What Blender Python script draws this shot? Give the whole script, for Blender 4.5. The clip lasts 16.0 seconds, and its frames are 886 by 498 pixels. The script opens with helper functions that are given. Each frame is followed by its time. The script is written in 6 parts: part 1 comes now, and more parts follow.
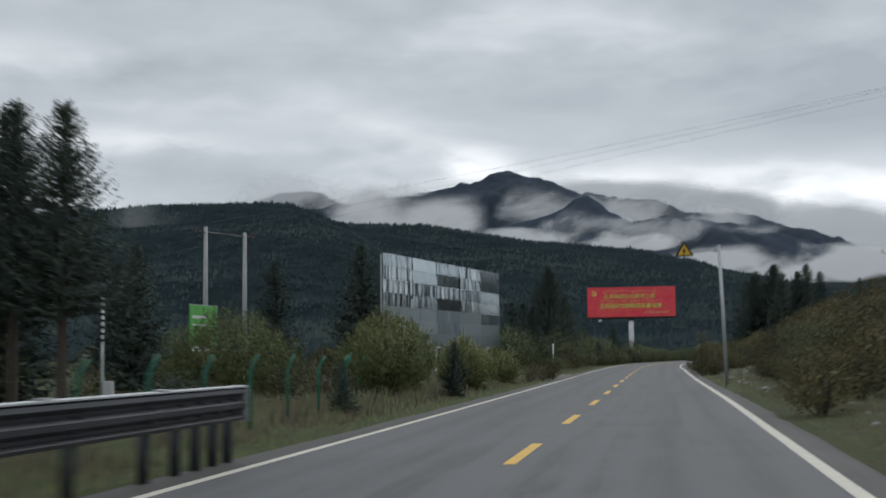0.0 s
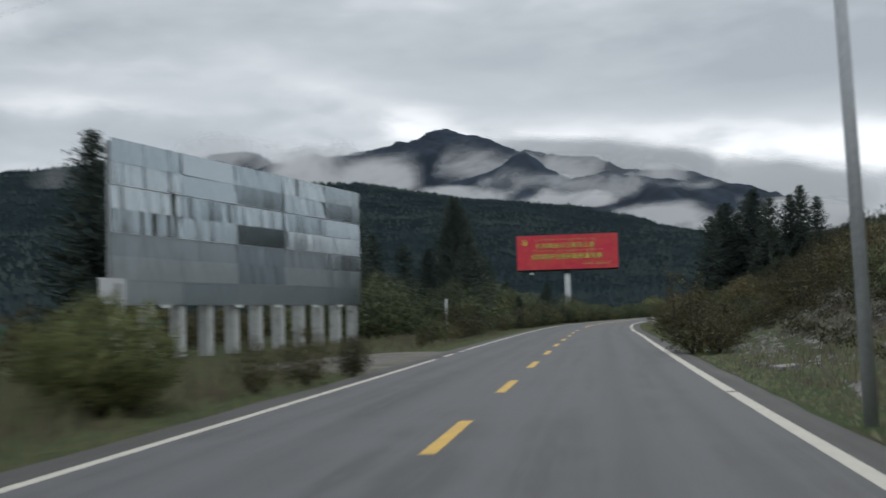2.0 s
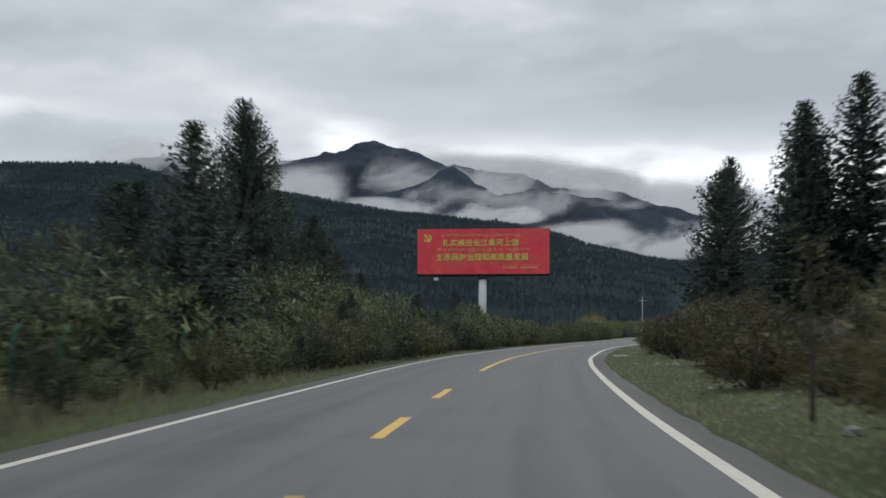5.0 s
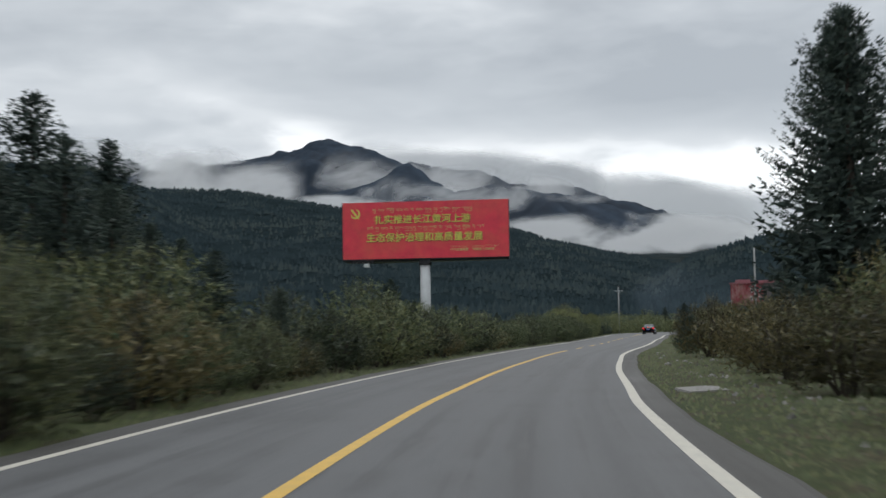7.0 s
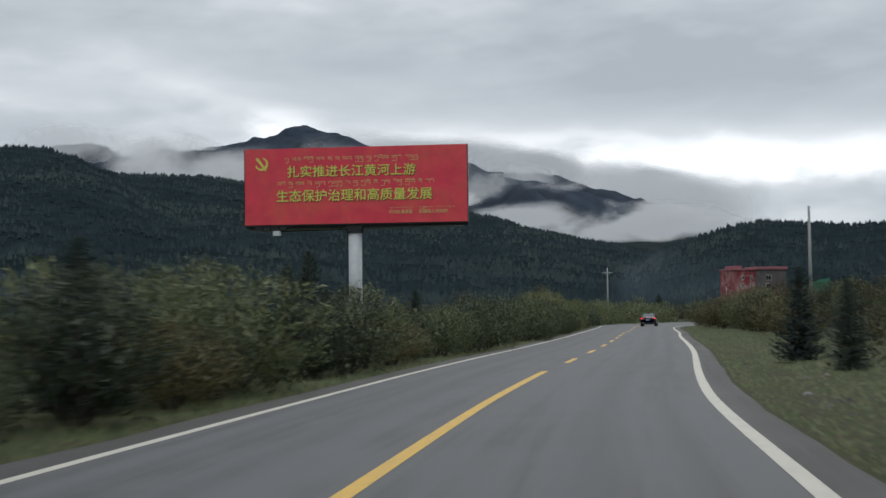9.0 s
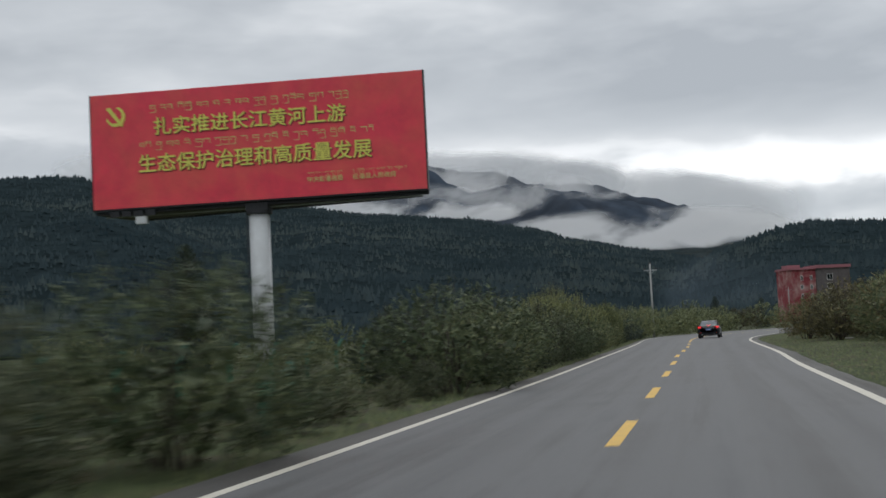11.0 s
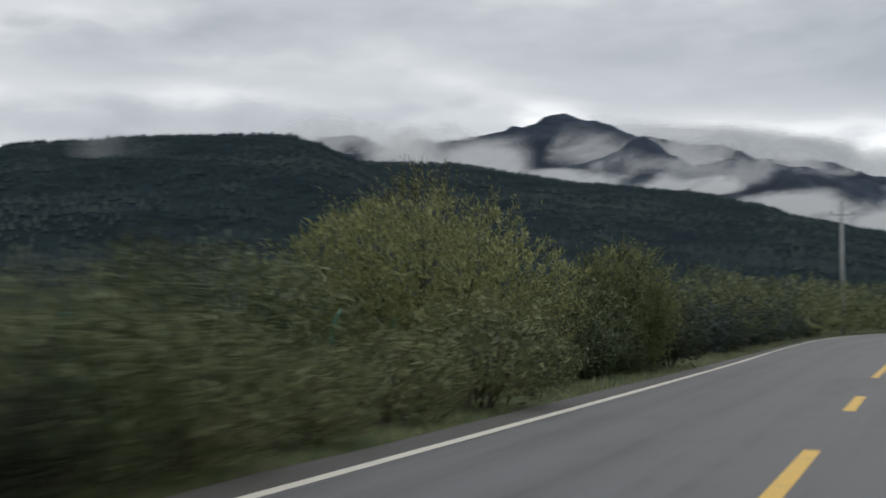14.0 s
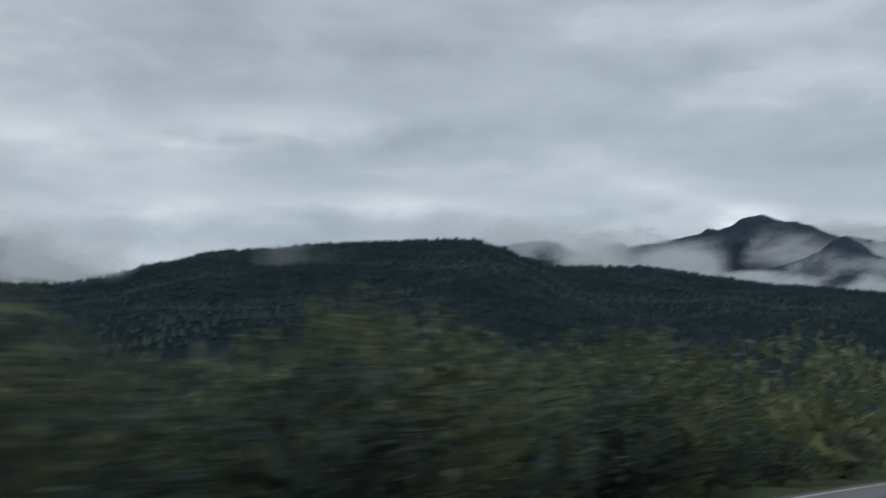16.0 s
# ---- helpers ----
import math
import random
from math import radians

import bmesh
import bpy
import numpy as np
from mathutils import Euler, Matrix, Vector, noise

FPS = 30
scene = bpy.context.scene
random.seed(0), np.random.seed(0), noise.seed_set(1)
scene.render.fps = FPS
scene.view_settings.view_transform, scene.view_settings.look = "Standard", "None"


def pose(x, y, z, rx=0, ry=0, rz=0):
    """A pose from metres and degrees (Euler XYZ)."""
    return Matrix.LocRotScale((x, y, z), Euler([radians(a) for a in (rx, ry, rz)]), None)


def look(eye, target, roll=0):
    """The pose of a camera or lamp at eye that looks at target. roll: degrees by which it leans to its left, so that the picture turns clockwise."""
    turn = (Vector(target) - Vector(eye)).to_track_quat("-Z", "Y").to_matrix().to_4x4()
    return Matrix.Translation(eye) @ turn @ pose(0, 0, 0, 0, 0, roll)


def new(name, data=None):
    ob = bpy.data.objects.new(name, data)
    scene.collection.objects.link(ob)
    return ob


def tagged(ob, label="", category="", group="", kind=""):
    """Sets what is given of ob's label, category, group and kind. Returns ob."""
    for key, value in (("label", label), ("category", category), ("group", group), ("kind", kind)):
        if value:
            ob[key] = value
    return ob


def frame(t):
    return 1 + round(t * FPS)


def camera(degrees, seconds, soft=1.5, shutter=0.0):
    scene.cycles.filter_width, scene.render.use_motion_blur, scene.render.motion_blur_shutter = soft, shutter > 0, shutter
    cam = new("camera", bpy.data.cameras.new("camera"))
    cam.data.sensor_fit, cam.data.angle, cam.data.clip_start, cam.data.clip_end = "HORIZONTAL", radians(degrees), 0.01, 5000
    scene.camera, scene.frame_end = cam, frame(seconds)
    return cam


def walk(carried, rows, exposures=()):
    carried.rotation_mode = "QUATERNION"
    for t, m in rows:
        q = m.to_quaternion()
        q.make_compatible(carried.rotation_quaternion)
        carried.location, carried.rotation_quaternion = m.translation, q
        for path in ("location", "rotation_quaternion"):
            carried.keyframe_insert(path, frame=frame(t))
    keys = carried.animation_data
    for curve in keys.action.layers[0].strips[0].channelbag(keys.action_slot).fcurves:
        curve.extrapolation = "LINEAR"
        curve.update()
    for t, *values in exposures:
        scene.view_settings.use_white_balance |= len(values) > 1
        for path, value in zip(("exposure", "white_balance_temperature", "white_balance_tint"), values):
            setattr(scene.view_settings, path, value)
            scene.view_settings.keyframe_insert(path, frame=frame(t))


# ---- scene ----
cam = camera(36.88, 16.0, soft=1.5, shutter=0.5)
# seconds, place, yaw, pitch, roll
PATH = [
    (0, 80.799, -19.919, 1.414, 13.337, 4.571, -0.563),
    (0.5, 80.001, -9.056, 1.388, 14.875, 3.470, -1.771),
    (1, 79.171, 1.889, 1.373, 15.813, 3.407, -2.279),
    (1.5, 78.321, 12.880, 1.380, 13.602, 3.154, -2.929),
    (2, 77.424, 23.959, 1.376, 10.783, 2.816, -1.451),
    (2.5, 76.536, 35.056, 1.372, 7.714, 2.413, -0.004),
    (3, 75.687, 46.110, 1.376, 7.386, 2.858, -1.008),
    (3.5, 74.905, 57.105, 1.379, 7.399, 4.010, -1.043),
    (4, 74.182, 68.045, 1.388, 6.948, 3.898, -0.737),
    (4.5, 73.493, 78.942, 1.380, 7.178, 3.694, -0.081),
    (5, 72.824, 89.795, 1.380, 7.637, 3.461, 0.193),
    (5.5, 72.168, 100.604, 1.380, 8.102, 3.237, 0.139),
    (6, 71.523, 111.364, 1.380, 8.353, 3.065, -0.256),
    (6.5, 70.899, 122.069, 1.363, 7.957, 3.039, -1.066),
    (7, 70.341, 132.714, 1.369, 5.837, 3.402, -0.819),
    (7.5, 69.975, 143.286, 1.371, 4.764, 3.385, -2.251),
    (8, 69.787, 153.811, 1.328, 4.431, 2.983, -2.385),
    (8.5, 69.761, 164.327, 1.380, 4.572, 2.888, -1.198),
    (9, 69.888, 174.865, 1.380, 4.896, 2.912, -0.653),
    (9.5, 70.163, 185.455, 1.380, 5.294, 2.992, -0.649),
    (10, 70.578, 196.122, 1.380, 5.730, 3.114, -1.183),
    (10.5, 71.124, 206.883, 1.376, 6.208, 3.311, -2.365),
    (11, 71.785, 217.727, 1.367, 6.773, 3.690, -2.846),
    (11.5, 72.520, 228.572, 1.367, 5.737, 2.619, -1.893),
    (12, 73.274, 239.349, 1.360, 6.020, 2.363, -1.156),
    (12.5, 74.049, 250.052, 1.367, 8.782, 2.786, -2.731),
    (13, 74.914, 260.723, 1.364, 9.990, 3.176, -2.005),
    (13.5, 75.822, 271.341, 1.355, 11.337, 3.143, -1.369),
    (14, 76.689, 281.927, 1.390, 16.400, 2.664, 0.030),
    (14.5, 77.488, 292.476, 1.381, 22.689, 3.156, -0.123),
    (15, 78.262, 303.005, 1.387, 28.010, 4.744, -0.019),
    (15.5, 79.45, 313.521, 1.367, 28.026, 5.535, 0.0),
    (16, 80.3, 324.029, 1.358, 24.97, 7.27, 0.16),
]


def eye_pose(x, y, z, yaw, pitch, roll):
    a, p = radians(yaw), radians(pitch)
    ahead = Vector((-math.sin(a) * math.cos(p), math.cos(a) * math.cos(p), math.sin(p)))
    return look((x, y, z), Vector((x, y, z)) + 10 * ahead, roll)


walk(cam, [(row[0], eye_pose(*row[1:])) for row in PATH],
     [(0, -0.04, 6420, 9), (3, -0.04, 6420, 9), (4, 0.02, 6440, 9), (6.5, 0.06, 6480, 9), (7.5, 0.09, 6500, 9.5), (8.2, 0.05, 6420, 9), (10.5, 0.0, 6440, 9), (11, 0.02, 6550, 10), (12, 0.04, 6660, 10), (13.5, 0.04, 6600, 10), (14.5, -0.03, 6580, 10), (15, 0.1, 6480, 9.5), (15.5, -0.2, 6270, 8), (16, -0.3, 6050, 6)])


# ---- world and light ----
def math_node(tree, op, a, b=None, c=None, clamp=False):
    n = tree.nodes.new("ShaderNodeMath")
    n.operation, n.use_clamp = op, clamp
    for i, v in enumerate((a, b, c)):
        if v is None:
            continue
        if isinstance(v, (int, float)):
            n.inputs[i].default_value = v
        else:
            tree.links.new(v, n.inputs[i])
    return n.outputs[0]


def ramp(tree, fac, stops, ease="LINEAR"):
    n = tree.nodes.new("ShaderNodeValToRGB")
    n.color_ramp.interpolation = ease
    while len(n.color_ramp.elements) < len(stops):
        n.color_ramp.elements.new(0.5)
    for e, (at, col) in zip(n.color_ramp.elements, stops):
        e.position = at
        e.color = (*col, 1) if not isinstance(col, (int, float)) else (col, col, col, 1)
    tree.links.new(fac, n.inputs[0])
    return n.outputs[0]


def mix_color(tree, fac, a, b, kind="MIX"):
    n = tree.nodes.new("ShaderNodeMix")
    n.data_type, n.blend_type = "RGBA", kind
    for slot, v in ((0, fac), (6, a), (7, b)):
        if isinstance(v, (int, float)):
            n.inputs[slot].default_value = v
        elif isinstance(v, tuple):
            n.inputs[slot].default_value = (*v, 1)
        else:
            tree.links.new(v, n.inputs[slot])
    return n.outputs[2]


def noise_at(tree, vec, scale, detail=5.0, rough=0.55, warp=0.0):
    n = tree.nodes.new("ShaderNodeTexNoise")
    n.inputs["Scale"].default_value, n.inputs["Detail"].default_value = scale, detail
    n.inputs["Roughness"].default_value, n.inputs["Distortion"].default_value = rough, warp
    if vec is not None:
        tree.links.new(vec, n.inputs["Vector"])
    return n.outputs["Fac"]


SUN_TURN, SUN_RISE = radians(14), radians(48)


def overcast_world():
    w = bpy.data.worlds.new("overcast_sky")
    scene.world = w
    w.use_nodes = True
    t = w.node_tree
    t.nodes.clear()
    out, bg = t.nodes.new("ShaderNodeOutputWorld"), t.nodes.new("ShaderNodeBackground")
    sky = t.nodes.new("ShaderNodeTexSky")
    sky.sky_type, sky.sun_disc = "NISHITA", False
    sky.sun_elevation, sky.sun_rotation, sky.altitude = SUN_RISE, SUN_TURN, 3000
    way = t.nodes.new("ShaderNodeTexCoord").outputs["Generated"]
    sep = t.nodes.new("ShaderNodeSeparateXYZ")
    t.links.new(way, sep.inputs[0])
    x, y, z = sep.outputs
    bearing = math_node(t, "MULTIPLY", math_node(t, "ARCTAN2", x, y), 57.2958)
    rise = math_node(t, "MULTIPLY", math_node(t, "ARCSINE", z), 57.2958)

    def layer(flat, scale, detail, warp):
        m = t.nodes.new("ShaderNodeMapping")
        m.inputs["Scale"].default_value = (1.0, 1.0, flat)
        t.links.new(way, m.inputs[0])
        return noise_at(t, m.outputs[0], scale, detail, 0.5, warp)

    soft, mid, fine = layer(4.0, 3.0, 1.5, 0.15), layer(3.4, 7.5, 3.0, 0.25), layer(2.6, 22.0, 3.0, 0.3)
    v = math_node(t, "ADD", math_node(t, "MULTIPLY", soft, 0.42), math_node(t, "MULTIPLY", mid, 0.43))
    v = math_node(t, "ADD", v, math_node(t, "MULTIPLY", fine, 0.15))
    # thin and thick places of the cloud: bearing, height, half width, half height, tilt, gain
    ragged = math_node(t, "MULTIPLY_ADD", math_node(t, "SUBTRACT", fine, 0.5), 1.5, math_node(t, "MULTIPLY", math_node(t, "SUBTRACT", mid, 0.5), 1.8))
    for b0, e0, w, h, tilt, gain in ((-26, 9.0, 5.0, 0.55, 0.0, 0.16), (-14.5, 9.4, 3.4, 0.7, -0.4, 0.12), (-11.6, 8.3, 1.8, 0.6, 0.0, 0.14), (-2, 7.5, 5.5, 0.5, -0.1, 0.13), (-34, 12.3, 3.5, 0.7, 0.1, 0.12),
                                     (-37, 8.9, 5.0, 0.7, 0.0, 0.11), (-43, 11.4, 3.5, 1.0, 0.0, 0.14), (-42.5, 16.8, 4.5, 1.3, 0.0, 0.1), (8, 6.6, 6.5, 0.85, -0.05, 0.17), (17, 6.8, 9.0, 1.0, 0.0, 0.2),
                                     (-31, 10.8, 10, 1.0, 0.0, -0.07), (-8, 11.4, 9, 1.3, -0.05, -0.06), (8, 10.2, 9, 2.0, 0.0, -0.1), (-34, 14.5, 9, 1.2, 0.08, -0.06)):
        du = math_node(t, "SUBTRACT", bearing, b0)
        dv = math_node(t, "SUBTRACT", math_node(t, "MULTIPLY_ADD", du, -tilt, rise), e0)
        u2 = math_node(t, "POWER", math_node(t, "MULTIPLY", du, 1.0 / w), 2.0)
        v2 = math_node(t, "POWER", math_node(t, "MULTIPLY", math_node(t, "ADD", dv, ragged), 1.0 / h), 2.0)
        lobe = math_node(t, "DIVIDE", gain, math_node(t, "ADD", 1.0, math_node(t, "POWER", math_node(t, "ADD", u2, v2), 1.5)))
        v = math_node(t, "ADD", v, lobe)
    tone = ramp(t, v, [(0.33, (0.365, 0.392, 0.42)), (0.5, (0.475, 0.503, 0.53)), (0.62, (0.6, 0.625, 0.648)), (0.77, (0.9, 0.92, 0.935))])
    lift = t.nodes.new("ShaderNodeMapRange")
    lift.interpolation_type = "SMOOTHSTEP"
    t.links.new(z, lift.inputs[0])
    for slot, value in ((1, 0.3), (2, 1.0), (3, 1.0), (4, 1.7)):
        lift.inputs[slot].default_value = value
    cloud = mix_color(t, 1.0, tone, lift.outputs[0], "MULTIPLY")
    faint = mix_color(t, 1.0, sky.outputs[0], (0.09, 0.09, 0.09), "MULTIPLY")
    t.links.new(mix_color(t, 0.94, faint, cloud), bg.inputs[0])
    bg.inputs[1].default_value = 1.2
    t.links.new(bg.outputs[0], out.inputs[0])


overcast_world()
sun = new("sun", bpy.data.lights.new("sun", "SUN"))
sun.data.energy, sun.data.angle, sun.data.color = 0.7, radians(25), (1.0, 0.97, 0.93)
sun.matrix_world = look((0, 0, 0), (-math.sin(SUN_TURN) * math.cos(SUN_RISE), -math.cos(SUN_TURN) * math.cos(SUN_RISE), -math.sin(SUN_RISE)))


# ---- materials ----
def material(name, color, rough=0.8, metal=0.0, spread=0.25, grain=20.0, stain=0.0, stain_scale=1.0, stain_color=(0.1, 0.09, 0.07),
             bump=0.0, bump_scale=40.0, island=0.0, per_object=0.0, spec=0.5, coords="Object"):
    """A principled surface with a fine grain, large stains, a bump and a random shift of brightness by piece."""
    m = bpy.data.materials.new(name)
    m.use_nodes = True
    t = m.node_tree
    b = t.nodes["Principled BSDF"]
    b.inputs["Roughness"].default_value, b.inputs["Metallic"].default_value = rough, metal
    b.inputs["Specular IOR Level"].default_value = spec
    vec = t.nodes.new("ShaderNodeTexCoord").outputs[coords]
    fine = noise_at(t, vec, grain, 6.0, 0.6)
    dark, light = tuple(c * (1 - spread) for c in color), tuple(min(1, c * (1 + spread)) for c in color)
    col = ramp(t, fine, [(0.3, dark), (0.7, light)])
    if stain:
        patch = ramp(t, noise_at(t, vec, stain_scale, 5.0, 0.6, 0.5), [(0.45, 0.0), (0.68, 1.0)])
        col = mix_color(t, math_node(t, "MULTIPLY", patch, stain), col, stain_color)
    if island:
        r = t.nodes.new("ShaderNodeNewGeometry").outputs["Random Per Island"]
        col = mix_color(t, 1.0, col, ramp(t, r, [(0.0, 1 - island), (1.0, 1 + island)]), "MULTIPLY")
    if per_object:
        r = t.nodes.new("ShaderNodeObjectInfo").outputs["Random"]
        col = mix_color(t, 1.0, col, ramp(t, r, [(0.0, 1 - per_object), (1.0, min(1.0, 1 + per_object))]), "MULTIPLY")
    t.links.new(col, b.inputs["Base Color"])
    if bump:
        n = t.nodes.new("ShaderNodeBump")
        n.inputs["Strength"].default_value, n.inputs["Distance"].default_value = bump, 0.02
        t.links.new(noise_at(t, vec, bump_scale, 5.0), n.inputs["Height"])
        t.links.new(n.outputs[0], b.inputs["Normal"])
    return m


def leaf_material(name, low, mid, high, through_light=0.25):
    """Foliage: three tones spread over the leaves and over the plants, with some light through the blade."""
    m = bpy.data.materials.new(name)
    m.use_nodes = True
    t = m.node_tree
    t.nodes.clear()
    out = t.nodes.new("ShaderNodeOutputMaterial")
    r = t.nodes.new("ShaderNodeNewGeometry").outputs["Random Per Island"]
    whole = t.nodes.new("ShaderNodeObjectInfo").outputs["Random"]
    vec = t.nodes.new("ShaderNodeTexCoord").outputs["Object"]
    clump = noise_at(t, vec, 0.9, 3.0)
    v = math_node(t, "ADD", math_node(t, "MULTIPLY", r, 0.4), math_node(t, "MULTIPLY", clump, 0.5))
    v = math_node(t, "ADD", v, math_node(t, "MULTIPLY", math_node(t, "SUBTRACT", whole, 0.18), 0.4))
    col = ramp(t, v, [(0.3, low), (0.56, mid), (0.85, high)])
    d, tr, mx = t.nodes.new("ShaderNodeBsdfPrincipled"), t.nodes.new("ShaderNodeBsdfTranslucent"), t.nodes.new("ShaderNodeMixShader")
    d.inputs["Roughness"].default_value, d.inputs["Specular IOR Level"].default_value = 0.65, 0.25
    mx.inputs[0].default_value = through_light
    t.links.new(col, d.inputs["Base Color"])
    t.links.new(col, tr.inputs[0])
    t.links.new(d.outputs[0], mx.inputs[1])
    t.links.new(tr.outputs[0], mx.inputs[2])
    t.links.new(mx.outputs[0], out.inputs[0])
    return m


def forest_material():
    """Far spruce wood: dark blue-green with distance haze put into the tones, paler and darker by patches of noise, and
    some yellowing trees.
    """
    m = bpy.data.materials.new("far_spruce_forest")
    m.use_nodes = True
    t = m.node_tree
    b = t.nodes["Principled BSDF"]
    b.inputs["Roughness"].default_value, b.inputs["Specular IOR Level"].default_value = 1.0, 0.0
    vec = t.nodes.new("ShaderNodeTexCoord").outputs["Object"]
    wide, stand = noise_at(t, vec, 0.0035, 3.0, 0.55, 0.6), noise_at(t, vec, 0.014, 3.0, 0.6, 0.4)
    v = math_node(t, "ADD", math_node(t, "MULTIPLY", wide, 0.55), math_node(t, "MULTIPLY", stand, 0.45))
    col = ramp(t, v, [(0.36, (0.021, 0.034, 0.04)), (0.5, (0.037, 0.054, 0.06)), (0.62, (0.063, 0.08, 0.077))])
    r = t.nodes.new("ShaderNodeNewGeometry").outputs["Random Per Island"]
    col = mix_color(t, 1.0, col, ramp(t, r, [(0.0, 0.82), (1.0, 1.0)]), "MULTIPLY")
    t.links.new(col, b.inputs["Base Color"])
    return m


def mist_material(name, scale, low, high, rise, seed, top=1.0, stretch=2.2, lean=0.0, tone=(0.97, 0.98, 0.99)):
    """Cloud: white unless tone paints its shade grey, lit by the sky, thick where the noise is high, thinning out to
    the edges of its sheet (UV).
    """
    m = bpy.data.materials.new(name)
    m.use_nodes = True
    t = m.node_tree
    t.nodes.clear()
    out = t.nodes.new("ShaderNodeOutputMaterial")
    tc = t.nodes.new("ShaderNodeTexCoord")
    mp = t.nodes.new("ShaderNodeMapping")
    mp.inputs["Scale"].default_value = (1, 1, stretch)
    mp.inputs["Location"].default_value = (seed, seed * 0.7, 0)
    t.links.new(tc.outputs["Object"], mp.inputs[0])
    # lean: how steeply the shreds of cloud rise to the east
    cut = t.nodes.new("ShaderNodeSeparateXYZ")
    t.links.new(mp.outputs[0], cut.inputs[0])
    tilt = t.nodes.new("ShaderNodeCombineXYZ")
    t.links.new(cut.outputs[0], tilt.inputs[0])
    t.links.new(cut.outputs[1], tilt.inputs[1])
    t.links.new(math_node(t, "MULTIPLY_ADD", cut.outputs[0], -lean * stretch, cut.outputs[2]), tilt.inputs[2])
    n = noise_at(t, tilt.outputs[0], scale, 4.0, 0.48, 0.35)
    sep = t.nodes.new("ShaderNodeSeparateXYZ")
    t.links.new(tc.outputs["UV"], sep.inputs[0])
    u, v = sep.outputs[0], sep.outputs[1]
    across = math_node(t, "MULTIPLY", math_node(t, "MULTIPLY", u, math_node(t, "SUBTRACT", 1.0, u)), 4.0)
    along = math_node(t, "MULTIPLY", math_node(t, "MULTIPLY", math_node(t, "POWER", v, rise), math_node(t, "SUBTRACT", 1.0, v)), 4.0)
    edge = math_node(t, "MULTIPLY", math_node(t, "POWER", across, 0.35), math_node(t, "POWER", along, 0.5))
    n = math_node(t, "MULTIPLY_ADD", math_node(t, "SUBTRACT", n, 0.5), 1.9, 0.5)
    thick = math_node(t, "ADD", n, math_node(t, "MULTIPLY", math_node(t, "SUBTRACT", edge, 1.0), 0.75))
    ends = math_node(t, "MINIMUM", math_node(t, "MULTIPLY", math_node(t, "MULTIPLY", across, along), 1.7), 1.0)
    alpha = math_node(t, "MULTIPLY", ramp(t, thick, [(low, 0.0), (high, top)], "EASE"), ends)
    d, tl, tp = t.nodes.new("ShaderNodeBsdfDiffuse"), t.nodes.new("ShaderNodeBsdfTranslucent"), t.nodes.new("ShaderNodeBsdfTransparent")
    d.inputs[0].default_value = tl.inputs[0].default_value = (*tone, 1)
    both, mx = t.nodes.new("ShaderNodeMixShader"), t.nodes.new("ShaderNodeMixShader")
    both.inputs[0].default_value = 0.5
    t.links.new(d.outputs[0], both.inputs[1])
    t.links.new(tl.outputs[0], both.inputs[2])
    t.links.new(alpha, mx.inputs[0])
    t.links.new(tp.outputs[0], mx.inputs[1])
    t.links.new(both.outputs[0], mx.inputs[2])
    t.links.new(mx.outputs[0], out.inputs[0])
    return m


def ground_material():
    """Short grass, dry grass, bare earth and gravel, by patches."""
    m = bpy.data.materials.new("rough_grassland")
    m.use_nodes = True
    t = m.node_tree
    b = t.nodes["Principled BSDF"]
    b.inputs["Roughness"].default_value, b.inputs["Specular IOR Level"].default_value = 0.95, 0.2
    vec = t.nodes.new("ShaderNodeTexCoord").outputs["Object"]
    fine, mid, big = noise_at(t, vec, 9.0, 6.0, 0.65), noise_at(t, vec, 0.8, 6.0, 0.6, 0.5), noise_at(t, vec, 0.11, 4.0, 0.55)
    grass = ramp(t, fine, [(0.3, (0.017, 0.029, 0.009)), (0.7, (0.056, 0.08, 0.024))])
    dry = ramp(t, fine, [(0.3, (0.03, 0.025, 0.014)), (0.7, (0.084, 0.07, 0.038))])
    earth = ramp(t, fine, [(0.3, (0.026, 0.022, 0.018)), (0.72, (0.075, 0.064, 0.05))])
    col = mix_color(t, ramp(t, mid, [(0.5, 0.0), (0.66, 1.0)]), grass, dry)
    col = mix_color(t, ramp(t, math_node(t, "ADD", math_node(t, "MULTIPLY", big, 0.6), math_node(t, "MULTIPLY", mid, 0.4)), [(0.54, 0.0), (0.64, 1.0)]), col, earth)
    wide = noise_at(t, vec, 0.018, 5.0, 0.6, 0.4)
    col = mix_color(t, ramp(t, wide, [(0.42, 0.0), (0.62, 0.35)]), col, dry)
    # raw broken soil and scree where the ground is steep
    lie = t.nodes.new("ShaderNodeSeparateXYZ")
    t.links.new(t.nodes.new("ShaderNodeNewGeometry").outputs["Normal"], lie.inputs[0])
    steep = math_node(t, "ADD", math_node(t, "SUBTRACT", 1.0, lie.outputs[2]), math_node(t, "MULTIPLY", math_node(t, "SUBTRACT", mid, 0.5), 0.12))
    chips = noise_at(t, vec, 4.5, 6.0, 0.75)
    scree = ramp(t, chips, [(0.36, (0.026, 0.022, 0.017)), (0.52, (0.062, 0.053, 0.041)), (0.62, (0.105, 0.092, 0.076)), (0.7, (0.19, 0.178, 0.16))])
    col = mix_color(t, ramp(t, steep, [(0.03, 0.0), (0.075, 1.0)]), col, scree)
    t.links.new(col, b.inputs["Base Color"])
    n = t.nodes.new("ShaderNodeBump")
    n.inputs["Strength"].default_value, n.inputs["Distance"].default_value = 0.7, 0.06
    t.links.new(fine, n.inputs["Height"])
    t.links.new(n.outputs[0], b.inputs["Normal"])
    return m


